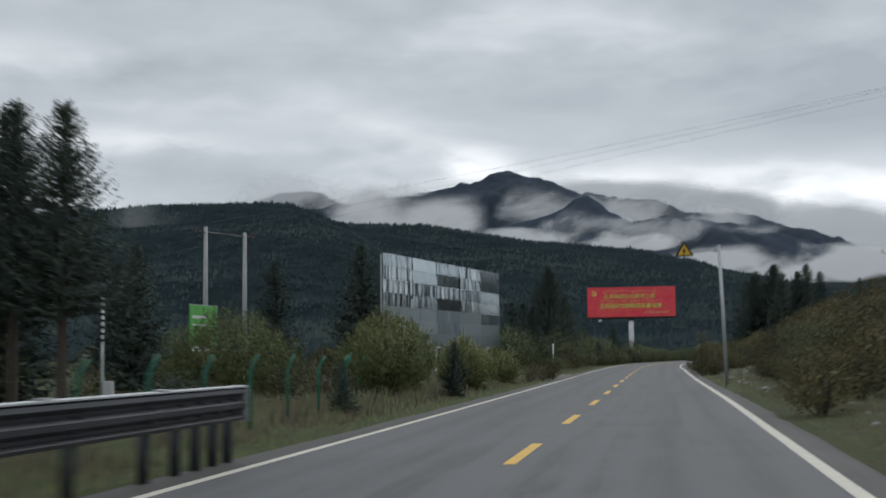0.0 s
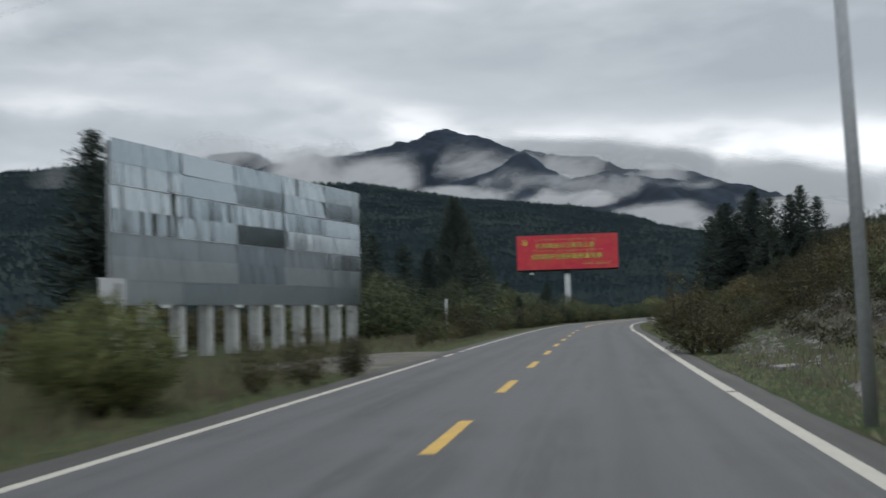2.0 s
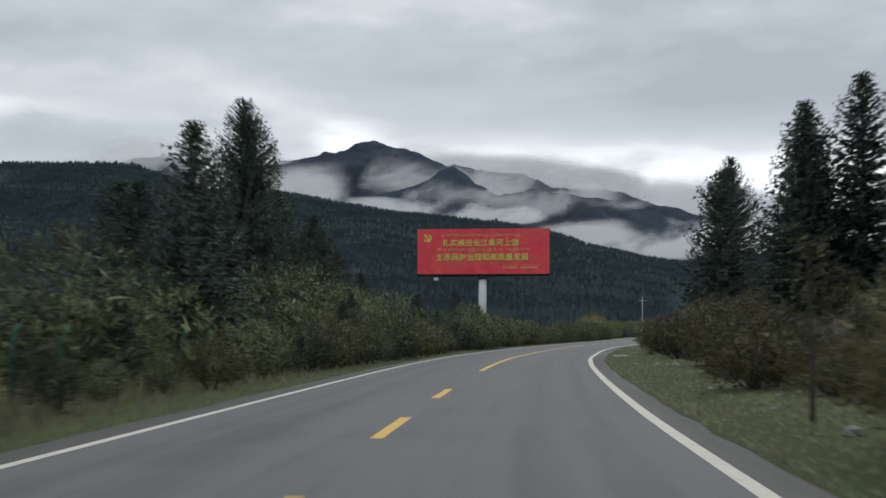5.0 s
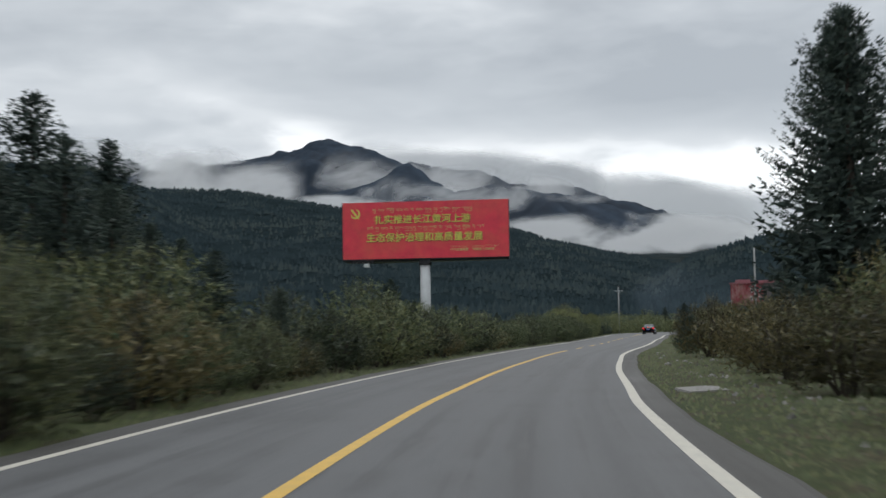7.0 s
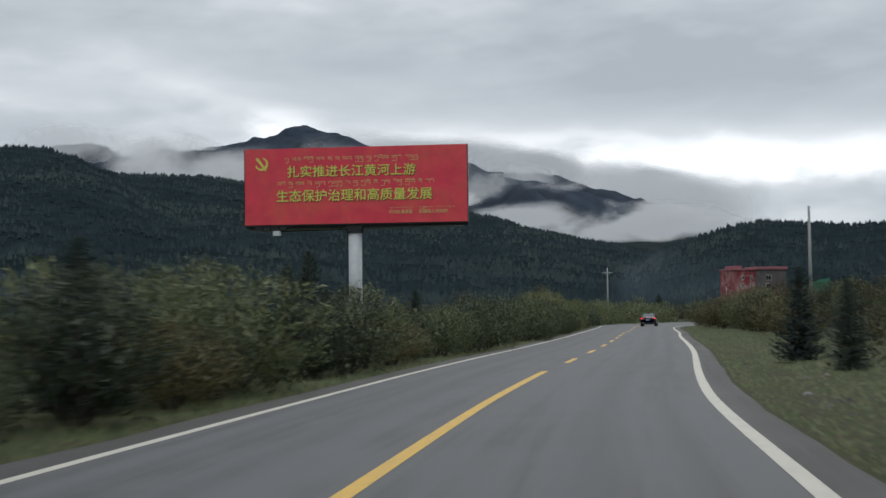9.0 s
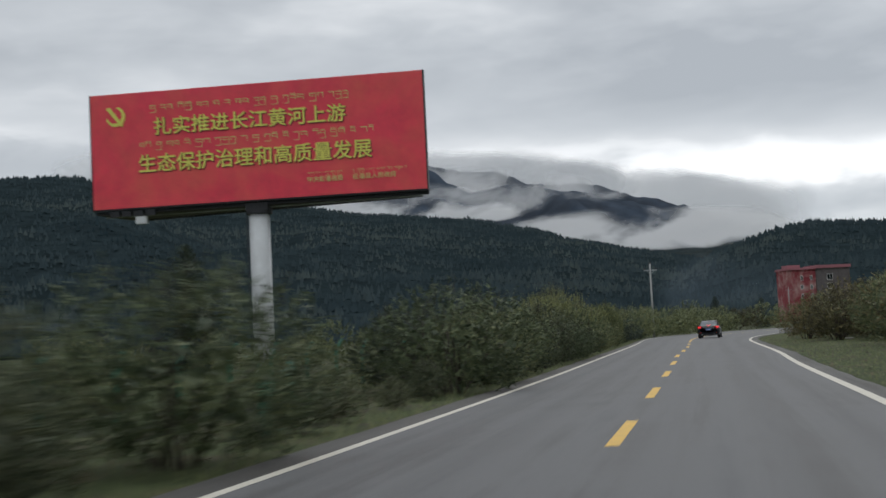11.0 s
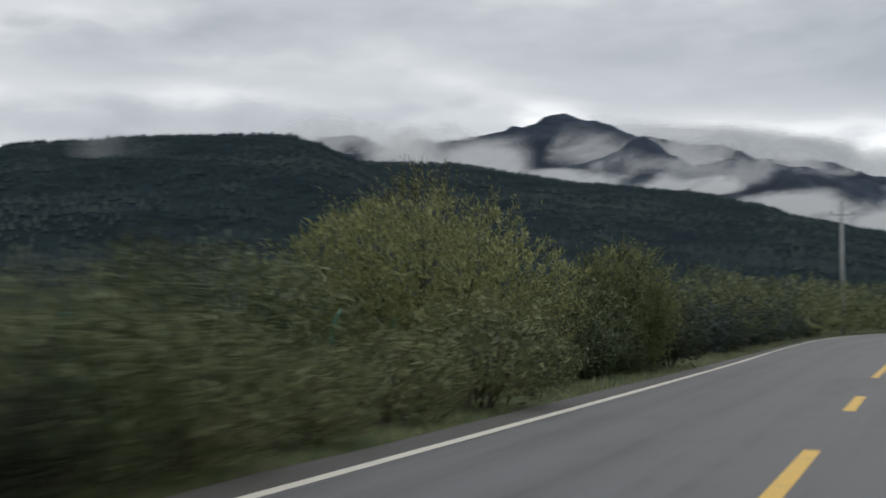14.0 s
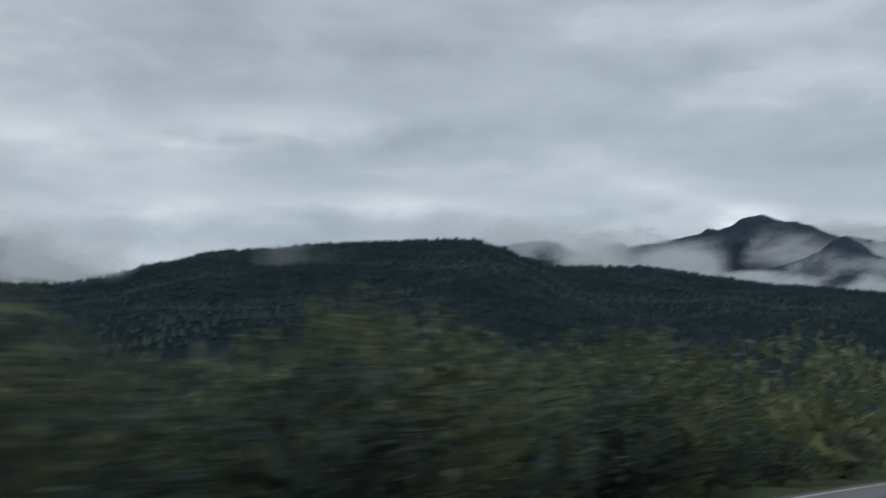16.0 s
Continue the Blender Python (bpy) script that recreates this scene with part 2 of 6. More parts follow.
def asphalt_material():
    """Worn asphalt: fine chippings, wheel tracks polished darker along the lanes (V runs across the road), faint patches."""
    m = bpy.data.materials.new("worn_asphalt")
    m.use_nodes = True
    t = m.node_tree
    b = t.nodes["Principled BSDF"]
    b.inputs["Specular IOR Level"].default_value = 0.35
    tc = t.nodes.new("ShaderNodeTexCoord")
    vec = tc.outputs["Object"]
    chip, patch, long = noise_at(t, vec, 55.0, 4.0, 0.7), noise_at(t, vec, 0.35, 5.0, 0.6, 0.4), None
    mp = t.nodes.new("ShaderNodeMapping")
    mp.inputs["Scale"].default_value = (0.05, 2.2, 1.0)
    t.links.new(tc.outputs["UV"], mp.inputs[0])
    long = noise_at(t, mp.outputs[0], 1.0, 4.0, 0.6, 0.2)
    col = ramp(t, chip, [(0.25, (0.058, 0.06, 0.063)), (0.75, (0.128, 0.131, 0.135))])
    wear = math_node(t, "ADD", math_node(t, "MULTIPLY", long, 0.65), math_node(t, "MULTIPLY", patch, 0.35))
    col = mix_color(t, 1.0, col, ramp(t, wear, [(0.4, 0.5), (0.47, 0.8), (0.52, 0.95), (0.58, 1.05)]), "MULTIPLY")
    side = t.nodes.new("ShaderNodeSeparateXYZ")
    t.links.new(tc.outputs["UV"], side.inputs[0])
    off = math_node(t, "ABSOLUTE", math_node(t, "SUBTRACT", side.outputs[1], 3.6))
    # the oil band down each lane and the outer wheel track
    lane = math_node(t, "ADD", math_node(t, "MULTIPLY", off, 0.2), math_node(t, "MULTIPLY", math_node(t, "SUBTRACT", long, 0.5), 0.12))
    col = mix_color(t, 1.0, col, ramp(t, lane, [(0.27, 1.02), (0.36, 0.84), (0.44, 1.02), (0.5, 1.0), (0.555, 0.8), (0.61, 1.0)]), "MULTIPLY")
    dirt = ramp(t, math_node(t, "ADD", math_node(t, "MULTIPLY", off, 0.2), math_node(t, "MULTIPLY", patch, 0.08)), [(0.745, 0.0), (0.785, 0.85)])
    col = mix_color(t, dirt, col, (0.034, 0.031, 0.027))
    t.links.new(col, b.inputs["Base Color"])
    t.links.new(ramp(t, wear, [(0.3, 0.55), (0.7, 0.8)]), b.inputs["Roughness"])
    n = t.nodes.new("ShaderNodeBump")
    n.inputs["Strength"].default_value, n.inputs["Distance"].default_value = 0.5, 0.006
    t.links.new(chip, n.inputs["Height"])
    t.links.new(n.outputs[0], b.inputs["Normal"])
    return m


def sheet_metal_material(name, gloss_low, gloss_high):
    """Bright galvanised sheet: buckled in upright folds, each sheet with a tilt of its own, so that it mirrors sky or forest."""
    m = bpy.data.materials.new(name)
    m.use_nodes = True
    t = m.node_tree
    b = t.nodes["Principled BSDF"]
    b.inputs["Metallic"].default_value = 1.0
    r = t.nodes.new("ShaderNodeObjectInfo").outputs["Random"]
    tc = t.nodes.new("ShaderNodeTexCoord")
    mp = t.nodes.new("ShaderNodeMapping")
    mp.inputs["Scale"].default_value = (3.0, 1.0, 0.16)
    off = t.nodes.new("ShaderNodeCombineXYZ")
    t.links.new(math_node(t, "MULTIPLY", r, 50.0), off.inputs[0])
    t.links.new(tc.outputs["Object"], mp.inputs[0])
    t.links.new(off.outputs[0], mp.inputs[1])
    fold = noise_at(t, mp.outputs[0], 1.3, 4.0, 0.5, 0.7)
    dust = noise_at(t, tc.outputs["Object"], 2.0, 3.0, 0.5)
    tin = mix_color(t, r, (0.33, 0.395, 0.43), (0.54, 0.59, 0.61))
    t.links.new(mix_color(t, 1.0, tin, ramp(t, dust, [(0.3, 0.9), (0.7, 1.0)]), "MULTIPLY"), b.inputs["Base Color"])
    t.links.new(ramp(t, dust, [(0.3, gloss_low), (0.7, gloss_high)]), b.inputs["Roughness"])
    n = t.nodes.new("ShaderNodeBump")
    n.inputs["Strength"].default_value, n.inputs["Distance"].default_value = 0.06, 0.05
    t.links.new(fold, n.inputs["Height"])
    t.links.new(n.outputs[0], b.inputs["Normal"])
    return m


M = {
    "asphalt": asphalt_material(),
    "ground": ground_material(),
    "white_line": material("white_road_paint", (0.52, 0.492, 0.42), 0.7, spread=0.12, grain=14, stain=0.35, stain_scale=3.5, stain_color=(0.3, 0.29, 0.28)),
    "yellow_line": material("yellow_road_paint", (0.62, 0.38, 0.06), 0.7, spread=0.15, grain=14, stain=0.45, stain_scale=3.0, stain_color=(0.3, 0.22, 0.1)),
    "sheet": sheet_metal_material("galvanised_sheet", 0.14, 0.24),
    "dull_sheet": sheet_metal_material("dulled_galvanised_sheet", 0.36, 0.46),
    "concrete": material("weathered_concrete", (0.55, 0.56, 0.55), 0.9, spread=0.14, grain=8, stain=0.45, stain_scale=1.2, stain_color=(0.2, 0.19, 0.17), bump=0.3),
    "pole_concrete": material("spun_concrete", (0.36, 0.36, 0.35), 0.85, spread=0.1, grain=10, stain=0.3, stain_scale=1.0, stain_color=(0.22, 0.21, 0.2)),
    "galv": material("galvanised_steel", (0.46, 0.48, 0.49), 0.5, 0.35, spread=0.12, grain=12, stain=0.3, stain_scale=2.0, stain_color=(0.24, 0.23, 0.22)),
    "white_steel": material("white_painted_steel", (0.68, 0.7, 0.71), 0.5, spread=0.05, grain=3, stain=0.25, stain_scale=0.8, stain_color=(0.42, 0.42, 0.42)),
    "dark_steel": material("dark_steel", (0.035, 0.036, 0.04), 0.55, 0.4, spread=0.3, grain=9),
    "red_vinyl": material("red_vinyl", (0.88, 0.056, 0.098), 0.42, spread=0.12, grain=0.7, stain=0.5, stain_scale=0.22, stain_color=(0.88, 0.17, 0.1), bump=0.5, bump_scale=1.1),
    "yellow_print": material("yellow_print", (0.84, 0.78, 0.16), 0.5, spread=0.1, grain=3),
    "print_shade": material("dark_red_print", (0.17, 0.02, 0.022), 0.5, spread=0.1, grain=3),
    "pale_print": material("pale_yellow_print", (0.74, 0.62, 0.24), 0.5, spread=0.1, grain=3),
    "sign_yellow": material("sign_yellow", (0.74, 0.44, 0.02), 0.4, spread=0.06, grain=4),
    "black": material("black_paint", (0.015, 0.015, 0.016), 0.5, spread=0.2),
    "green_post": material("green_plastic_coating", (0.03, 0.17, 0.11), 0.45, spread=0.2, grain=6),
    "netting": leaf_material("green_netting", (0.03, 0.12, 0.075), (0.045, 0.17, 0.11), (0.06, 0.22, 0.14), 0.4),
    "green_board": material("green_sign_face", (0.10, 0.42, 0.07), 0.45, spread=0.12, grain=2, stain=0.3, stain_scale=1.0, stain_color=(0.25, 0.5, 0.18)),
    "white_print": material("white_print", (0.75, 0.77, 0.75), 0.5, spread=0.08),
    # barrier in two tones: beam and posts near black, top edge pale
    "rail": material("dark_zinc_rail", (0.05, 0.053, 0.06), 0.5, 0.6, spread=0.25, grain=6, stain=0.35, stain_scale=1.5, stain_color=(0.03, 0.03, 0.035)),
    "rail_top": material("pale_zinc_edge", (0.5, 0.52, 0.53), 0.5, 0.4, spread=0.15, grain=8),
    "bark": material("grey_brown_bark", (0.075, 0.06, 0.048), 0.95, spread=0.35, grain=14, bump=0.5, bump_scale=20),
    "twig": material("dark_twigs", (0.055, 0.045, 0.035), 0.95, spread=0.3, grain=20),
    "needle": leaf_material("spruce_needles", (0.04, 0.06, 0.054), (0.066, 0.094, 0.08), (0.1, 0.13, 0.1), 0.2),
    "willow": leaf_material("willow_leaves", (0.05, 0.07, 0.038), (0.118, 0.15, 0.077), (0.235, 0.25, 0.12), 0.24),
    "willow_tips": leaf_material("yellowing_willow_leaves", (0.078, 0.1, 0.045), (0.185, 0.215, 0.092), (0.34, 0.345, 0.145), 0.32),
    "dark_willow": leaf_material("dark_willow_leaves", (0.032, 0.046, 0.03), (0.072, 0.092, 0.054), (0.145, 0.16, 0.085), 0.2),
    "thorn": leaf_material("autumn_shrub_leaves", (0.044, 0.044, 0.026), (0.108, 0.102, 0.053), (0.23, 0.196, 0.092), 0.3),
    "grass": leaf_material("verge_grass", (0.034, 0.05, 0.017), (0.066, 0.09, 0.031), (0.112, 0.122, 0.05), 0.25),
    "dry_grass": leaf_material("dry_grass", (0.034, 0.031, 0.016), (0.075, 0.064, 0.033), (0.13, 0.108, 0.058), 0.2),
    "stone": material("pale_broken_stone", (0.27, 0.26, 0.245), 0.9, spread=0.25, grain=9, island=0.0, per_object=0.35, bump=0.5),
    "rubble": material("grey_rubble", (0.18, 0.172, 0.158), 0.92, spread=0.3, grain=7, island=0.65),
    # distance haze is put into the bluish colours of the forest and slopes
    "forest": forest_material(),
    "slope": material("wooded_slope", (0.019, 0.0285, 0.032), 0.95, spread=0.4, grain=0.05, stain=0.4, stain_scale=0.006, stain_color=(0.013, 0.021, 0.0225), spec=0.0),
    "far_slope": material("haze_toned_mountain", (0.042, 0.055, 0.074), 0.95, spread=0.35, grain=0.02, stain=0.5, stain_scale=0.004, stain_color=(0.052, 0.054, 0.06), spec=0.0),
    "valley": material("mixed_valley_slope", (0.022, 0.031, 0.034), 0.95, spread=0.4, grain=0.05, stain=0.6, stain_scale=0.011, stain_color=(0.052, 0.052, 0.042), spec=0.0),
    "car_paint": material("black_car_paint", (0.012, 0.014, 0.018), 0.22, 0.2, spread=0.1, grain=2),
    "car_glass": material("dark_car_glass", (0.05, 0.06, 0.07), 0.08, 0.0, spread=0.05, spec=0.9),
    "rubber": material("tyre_rubber", (0.02, 0.02, 0.02), 0.85, spread=0.2),
    "alloy": material("alloy_rim", (0.45, 0.46, 0.48), 0.35, 0.9, spread=0.08),
    "chrome": material("chrome_strip", (0.75, 0.76, 0.78), 0.15, 1.0, spread=0.03),
    "plate_blue": material("blue_plate", (0.03, 0.10, 0.42), 0.4, spread=0.05),
    "lens_red": material("red_lamp_lens", (0.5, 0.012, 0.012), 0.2, spread=0.05),
    "facade_red": material("flaking_red_render", (0.24, 0.04, 0.05), 0.9, spread=0.2, grain=0.8, stain=0.75, stain_scale=0.22, stain_color=(0.5, 0.36, 0.33)),
    "facade_grey": material("bare_grey_render", (0.12, 0.105, 0.105), 0.9, spread=0.2, grain=0.8),
    "roof_red": material("red_roof_edge", (0.34, 0.13, 0.15), 0.7, spread=0.1),
    "pane": material("dark_window_pane", (0.02, 0.022, 0.025), 0.1, spread=0.1, spec=0.8),
    "frame_white": material("white_window_frame", (0.7, 0.7, 0.68), 0.6, spread=0.05),
    "insulator": material("brown_porcelain", (0.09, 0.05, 0.035), 0.25, spread=0.1),
    "wire": material("weathered_wire", (0.12, 0.125, 0.13), 0.6, 0.3, spread=0.1),
}


def lamp_material(name, color, strength):
    m = bpy.data.materials.new(name)
    m.use_nodes = True
    b = m.node_tree.nodes["Principled BSDF"]
    b.inputs["Base Color"].default_value = (*color, 1)
    b.inputs["Emission Color"].default_value, b.inputs["Emission Strength"].default_value = (*color, 1), strength
    return m


M["brake"] = lamp_material("lit_brake_lamp", (1.0, 0.03, 0.03), 1.2)


# ---- mesh helpers ----
class Shape:
    """Gathers points and faces of one mesh."""

    def __init__(self):
        self.v, self.f = [], []

    def add(self, points, faces):
        n = len(self.v)
        self.v.extend(tuple(p) for p in points)
        self.f.extend(tuple(i + n for i in face) for face in faces)
        return self

    def box(self, x0, y0, z0, x1, y1, z1):
        p = [(x, y, z) for z in (z0, z1) for x, y in ((x0, y0), (x1, y0), (x1, y1), (x0, y1))]
        return self.add(p, [(3, 2, 1, 0), (4, 5, 6, 7), (0, 1, 5, 4), (1, 2, 6, 5), (2, 3, 7, 6), (3, 0, 4, 7)])

    def tube(self, path, radii, sides=8, cap=True):
        """A round bar along the points of path, with a radius at each."""
        path = [Vector(p) for p in path]
        rings = []
        for i, p in enumerate(path):
            d = (path[min(i + 1, len(path) - 1)] - path[max(i - 1, 0)]).normalized()
            a = d.cross(Vector((0, 0, 1)) if abs(d.z) < 0.95 else Vector((1, 0, 0))).normalized()
            b = d.cross(a)
            r = radii[i] if isinstance(radii, (list, tuple)) else radii
            rings.append([p + r * (math.cos(k) * a + math.sin(k) * b) for k in [2 * math.pi * j / sides for j in range(sides)]])
        faces = [(i * sides + j, i * sides + (j + 1) % sides, (i + 1) * sides + (j + 1) % sides, (i + 1) * sides + j)
                 for i in range(len(rings) - 1) for j in range(sides)]
        if cap:
            faces += [tuple(range(sides))[::-1], tuple(range((len(rings) - 1) * sides, len(rings) * sides))]
        return self.add([q for ring in rings for q in ring], faces)

    def prism(self, outline, thick, m=Matrix.Identity(4)):
        """An outline in x and z, thick along y."""
        n = len(outline)
        p = [m @ Vector((x, y, z)) for y in (-thick / 2, thick / 2) for x, z in outline]
        return self.add(p, [tuple(range(n)), tuple(range(2 * n - 1, n - 1, -1))] + [(i, i + n, (i + 1) % n + n, (i + 1) % n) for i in range(n)])

    def mesh(self, name, mat, smooth=False, bevel=0.0):
        me = bpy.data.meshes.new(name)
        me.from_pydata(self.v, [], self.f)
        if bevel:
            bm = bmesh.new()
            bm.from_mesh(me)
            bmesh.ops.recalc_face_normals(bm, faces=bm.faces)
            sharp = [e for e in bm.edges if len(e.link_faces) == 2 and e.calc_face_angle() > 0.6]
            bmesh.ops.bevel(bm, geom=sharp, offset=bevel, segments=2, affect="EDGES", clamp_overlap=True)
            bm.to_mesh(me)
            bm.free()
        if smooth:
            me.polygons.foreach_set("use_smooth", [True] * len(me.polygons))
        me.materials.append(mat)
        return me


def part(name, shape, mat, parent, label="", smooth=False, bevel=0.0):
    me = shape if isinstance(shape, bpy.types.Mesh) else shape.mesh(name, mat, smooth, bevel)
    ob = new(name, me)
    ob.parent = parent
    return tagged(ob, label)


def thing(name, m, label, category, group="", kind=""):
    ob = new(name)
    ob.empty_display_size = 0.3
    ob.matrix_world = m
    return tagged(ob, label, category, group, kind)


def leafy_mesh(name, crown, facing, mat):
    """Leaves shaded as one soft mass, each facing partly the way its side of the crown faces."""
    me = crown.mesh(name, mat, True)
    me.normals_split_custom_set_from_vertices(facing)
    return me


def fbm(x, y, z=0.0, octaves=4):
    return noise.fractal(Vector((x, y, z)), 1.0, 2.0, octaves)


def smooth01(a, b, v):
    k = min(1.0, max(0.0, (v - a) / (b - a)))
    return k * k * (3 - 2 * k)


# ---- the road's edges ----
# y, x of the inner edge of the white lines
LEFT = [(-140, 84.0), (-80, 79.9), (-7, 74.6), (13, 73.2), (47, 70.75), (65, 69.4), (80, 68.25), (106, 66.5), (134, 64.9), (146, 64.45), (159, 64.3), (178, 64.75),
        (204, 66.1), (218, 67.13), (233, 68.4), (255, 70.1), (280, 71.75), (302, 73.2), (318, 74.15), (333, 74.9), (350, 76.2), (365, 78.8), (380, 83.6), (395, 89.2), (410, 97.0)]
RIGHT = [(-140, 91.2), (-80, 87.1), (-7, 81.8), (20, 79.9), (45, 78.0), (57, 77.12), (80, 75.5), (96, 74.42), (114, 73.1), (139, 71.8), (155, 71.35), (163, 71.4),
         (174, 71.5), (185, 71.87), (199, 72.53), (225, 74.9), (239, 76.0), (258, 77.4), (274, 78.8), (300, 80.65), (311, 81.6), (322, 83.0), (333, 85.0), (345, 88.2), (355, 92.0), (365, 97.5), (375, 104.5)]


def along(line, y):
    """x on an edge at y, smoothly."""
    y = min(max(y, line[0][0]), line[-1][0])
    i = max(k for k in range(len(line) - 1) if line[k][0] <= y or k == 0)
    (y0, x0), (y1, x1) = line[i], line[i + 1]
    ya, xa = line[max(i - 1, 0)]
    yb, xb = line[min(i + 2, len(line) - 1)]
    m0, m1, h = (x1 - xa) / (y1 - ya), (xb - x0) / (yb - y0), y1 - y0
    s = (y - y0) / h
    return x0 * (2 * s**3 - 3 * s * s + 1) + m0 * h * (s**3 - 2 * s * s + s) + x1 * (3 * s * s - 2 * s**3) + m1 * h * (s**3 - s * s)


def station(s):
    """The left and right edge of the road s metres on; past the bend the two run at their own pace."""
    yl = yr = s
    if s > 300:
        yr = 300 + (s - 300) * 75 / 110
    return Vector((along(LEFT, yl), yl, 0)), Vector((along(RIGHT, yr), yr, 0))


def across(s, k, z=0.0):
    """A point of the road: k from 0 on the left edge to 1 on the right one."""
    a, b = station(s)
    p = a.lerp(b, k)
    return Vector((p.x, p.y, z))


# ---- ground, road, hills ----
def bank(x, y):
    """Height of the cut slope on the outer side of the road."""
    if y > 352:
        return 0.0
    off = x - along(RIGHT, min(y, 345))
    toe = 3.3 + 0.9 * smooth01(60, 100, y) + 1.3 * smooth01(140, 170, y) - 0.4 * smooth01(230, 300, y) - 0.4 * fbm(0.0, y * 0.07)
    if off < toe:
        return 0.0
    up = off - toe
    most = 8.6 - 3.4 * smooth01(180, 225, y)
    z = min(0.5 * up * up / (up + 1.2), most - 1.5 + 1.5 * (1 - math.exp(-max(0.0, 0.5 * up - most + 1.5) / 1.5)))
    z *= smooth01(6, 34, y) * (1 - 0.35 * smooth01(183, 205, y)) * (1 - smooth01(318, 350, y)) * (1 - smooth01(45, 95, off))
    return z + 0.3 * fbm(x * 0.28, y * 0.28) * smooth01(toe, toe + 3, off)


def ground_height(x, y):
    z = -0.05
    if -139 < y < 409:
        a, b = along(LEFT, y) - 1.2, along(RIGHT, min(y, 374)) + 1.2
        if y > 330:
            b = max(b, 100)
        if x < a:
            z += 0.14 * fbm(x * 0.15, y * 0.15) * smooth01(0, 3, a - x) - 0.25 * smooth01(1, 9, a - x)
        elif x > b:
            z += 0.1 * fbm(x * 0.2, y * 0.2) * smooth01(0, 2, x - b) + 0.12 * smooth01(0, 1.5, x - b)
            z += bank(x, y)
    return z


def spaced(stops):
    out = []
    for (a, step), (b, _) in zip(stops, stops[1:]):
        n = max(1, round((b - a) / step))
        out += [a + (b - a) * i / n for i in range(n)]
    return out + [stops[-1][0]]


def build_ground():
    xs = spaced([(-4900, 600), (-700, 90), (-60, 12), (24, 3), (60, 1.1), (105, 4), (160, 30), (700, 600), (4900, 1)])
    ys = spaced([(-900, 120), (-140, 12), (-20, 1.6), (240, 3), (420, 20), (760, 120), (1500, 500), (5000, 1)])
    s = Shape()
    s.v = [(x, y, ground_height(x, y)) for y in ys for x in xs]
    n = len(xs)
    s.f = [(j * n + i, j * n + i + 1, (j + 1) * n + i + 1, (j + 1) * n + i) for j in range(len(ys) - 1) for i in range(n - 1)]
    ob = new("ground", s.mesh("ground", M["ground"], True))
    return tagged(ob, "rough valley grassland with dry grass, earth and gravel", "ground", kind="structure")


ground = build_ground()


def strip(stations, k0, k1, out0, out1, z, lift_edge=0.0):
    """A band of the road between two cross positions, widened by out0 and out1 metres."""
    s = Shape()
    rows = []
    for st in stations:
        a, b = station(st)
        d = (b - a).normalized()
        p, q = a.lerp(b, k0) + d * out0, a.lerp(b, k1) + d * out1
        rows.append((p, q))
    for p, q in rows:
        s.v += [(p.x, p.y, z), (q.x, q.y, z)]
    s.f = [(2 * i, 2 * i + 1, 2 * i + 3, 2 * i + 2) for i in range(len(rows) - 1)]
    return s


def build_road():
    stops = [x * 2.5 for x in range(-54, 164)]
    cross = [(0, -0.95, -0.12), (0, -0.62, 0.0), (0, 0, 0), (0.25, 0, 0), (0.5, 0, 0.0), (0.75, 0, 0), (1, 0, 0), (1, 0.52, 0.0), (1, 0.85, -0.12)]
    s, uv = Shape(), []
    for st in stops:
        a, b = station(st)
        d = (b - a).normalized()
        for j, (k, out, z) in enumerate(cross):
            ragged = 0.12 * fbm(st * 0.35, j * 7.0) if j in (0, 1, 7, 8) else 0.0
            p = a.lerp(b, k) + d * (out + ragged)
            s.v.append((p.x, p.y, z))
            uv.append((st, k * 7.2 + out))
    n = len(cross)
    s.f = [(j * n + i, j * n + i + 1, (j + 1) * n + i + 1, (j + 1) * n + i) for j in range(len(stops) - 1) for i in range(n - 1)]
    me = s.mesh("road", M["asphalt"])
    layer = me.uv_layers.new(name="lanes")
    for loop in me.loops:
        layer.data[loop.index].uv = uv[loop.vertex_index]
    road = tagged(new("road", me), "two-lane worn grey asphalt road curving through the valley", "road", kind="structure")

    def line(name, stations, k, out, wide, mat):
        return part(name, strip(stations, k, k, out - wide / 2, out + wide / 2, 0.004), mat, road)

    line("edge_line", [x * 2.0 for x in range(-65, 33)], 0, 0.0, 0.15, M["white_line"])
    line("edge_line", [66.5, 68.0, 69.2], 0, 0.0, 0.15, M["white_line"])
    line("edge_line", [71.5, 73.0], 0, 0.0, 0.15, M["white_line"])
    line("edge_line", [74.0 + x * 2.0 for x in range(0, 165)], 0, 0.0, 0.15, M["white_line"])
    line("edge_line", [x * 2.0 for x in range(-65, 24)], 1, 0.0, 0.19, M["white_line"])
    line("edge_line", [46.3 + x * 2.0 for x in range(0, 178)], 1, 0.0, 0.19, M["white_line"])
    for i in range(-11, 12):
        a = 7.05 + 9.94 * i
        line("lane_dash", [a, a + 2, a + 4], 0.458, 0.0, 0.17, M["yellow_line"])
    line("centre_line", [133.9 + x * 2.0 for x in range(0, 38)], 0.462, 0.0, 0.17, M["yellow_line"])
    for i in range(0, 10):
        a = 213.6 + 9.77 * i
        line("lane_dash", [a, a + 2, a + 4], (0.472, 0.472, 0.472, 0.47, 0.468, 0.46, 0.449, 0.468, 0.486, 0.488)[i], 0.0, 0.17, M["yellow_line"])
    line("centre_line", [313.0 + x * 2.0 for x in range(0, 46)], 0.48, 0.0, 0.17, M["yellow_line"])
    return road


road = build_road()


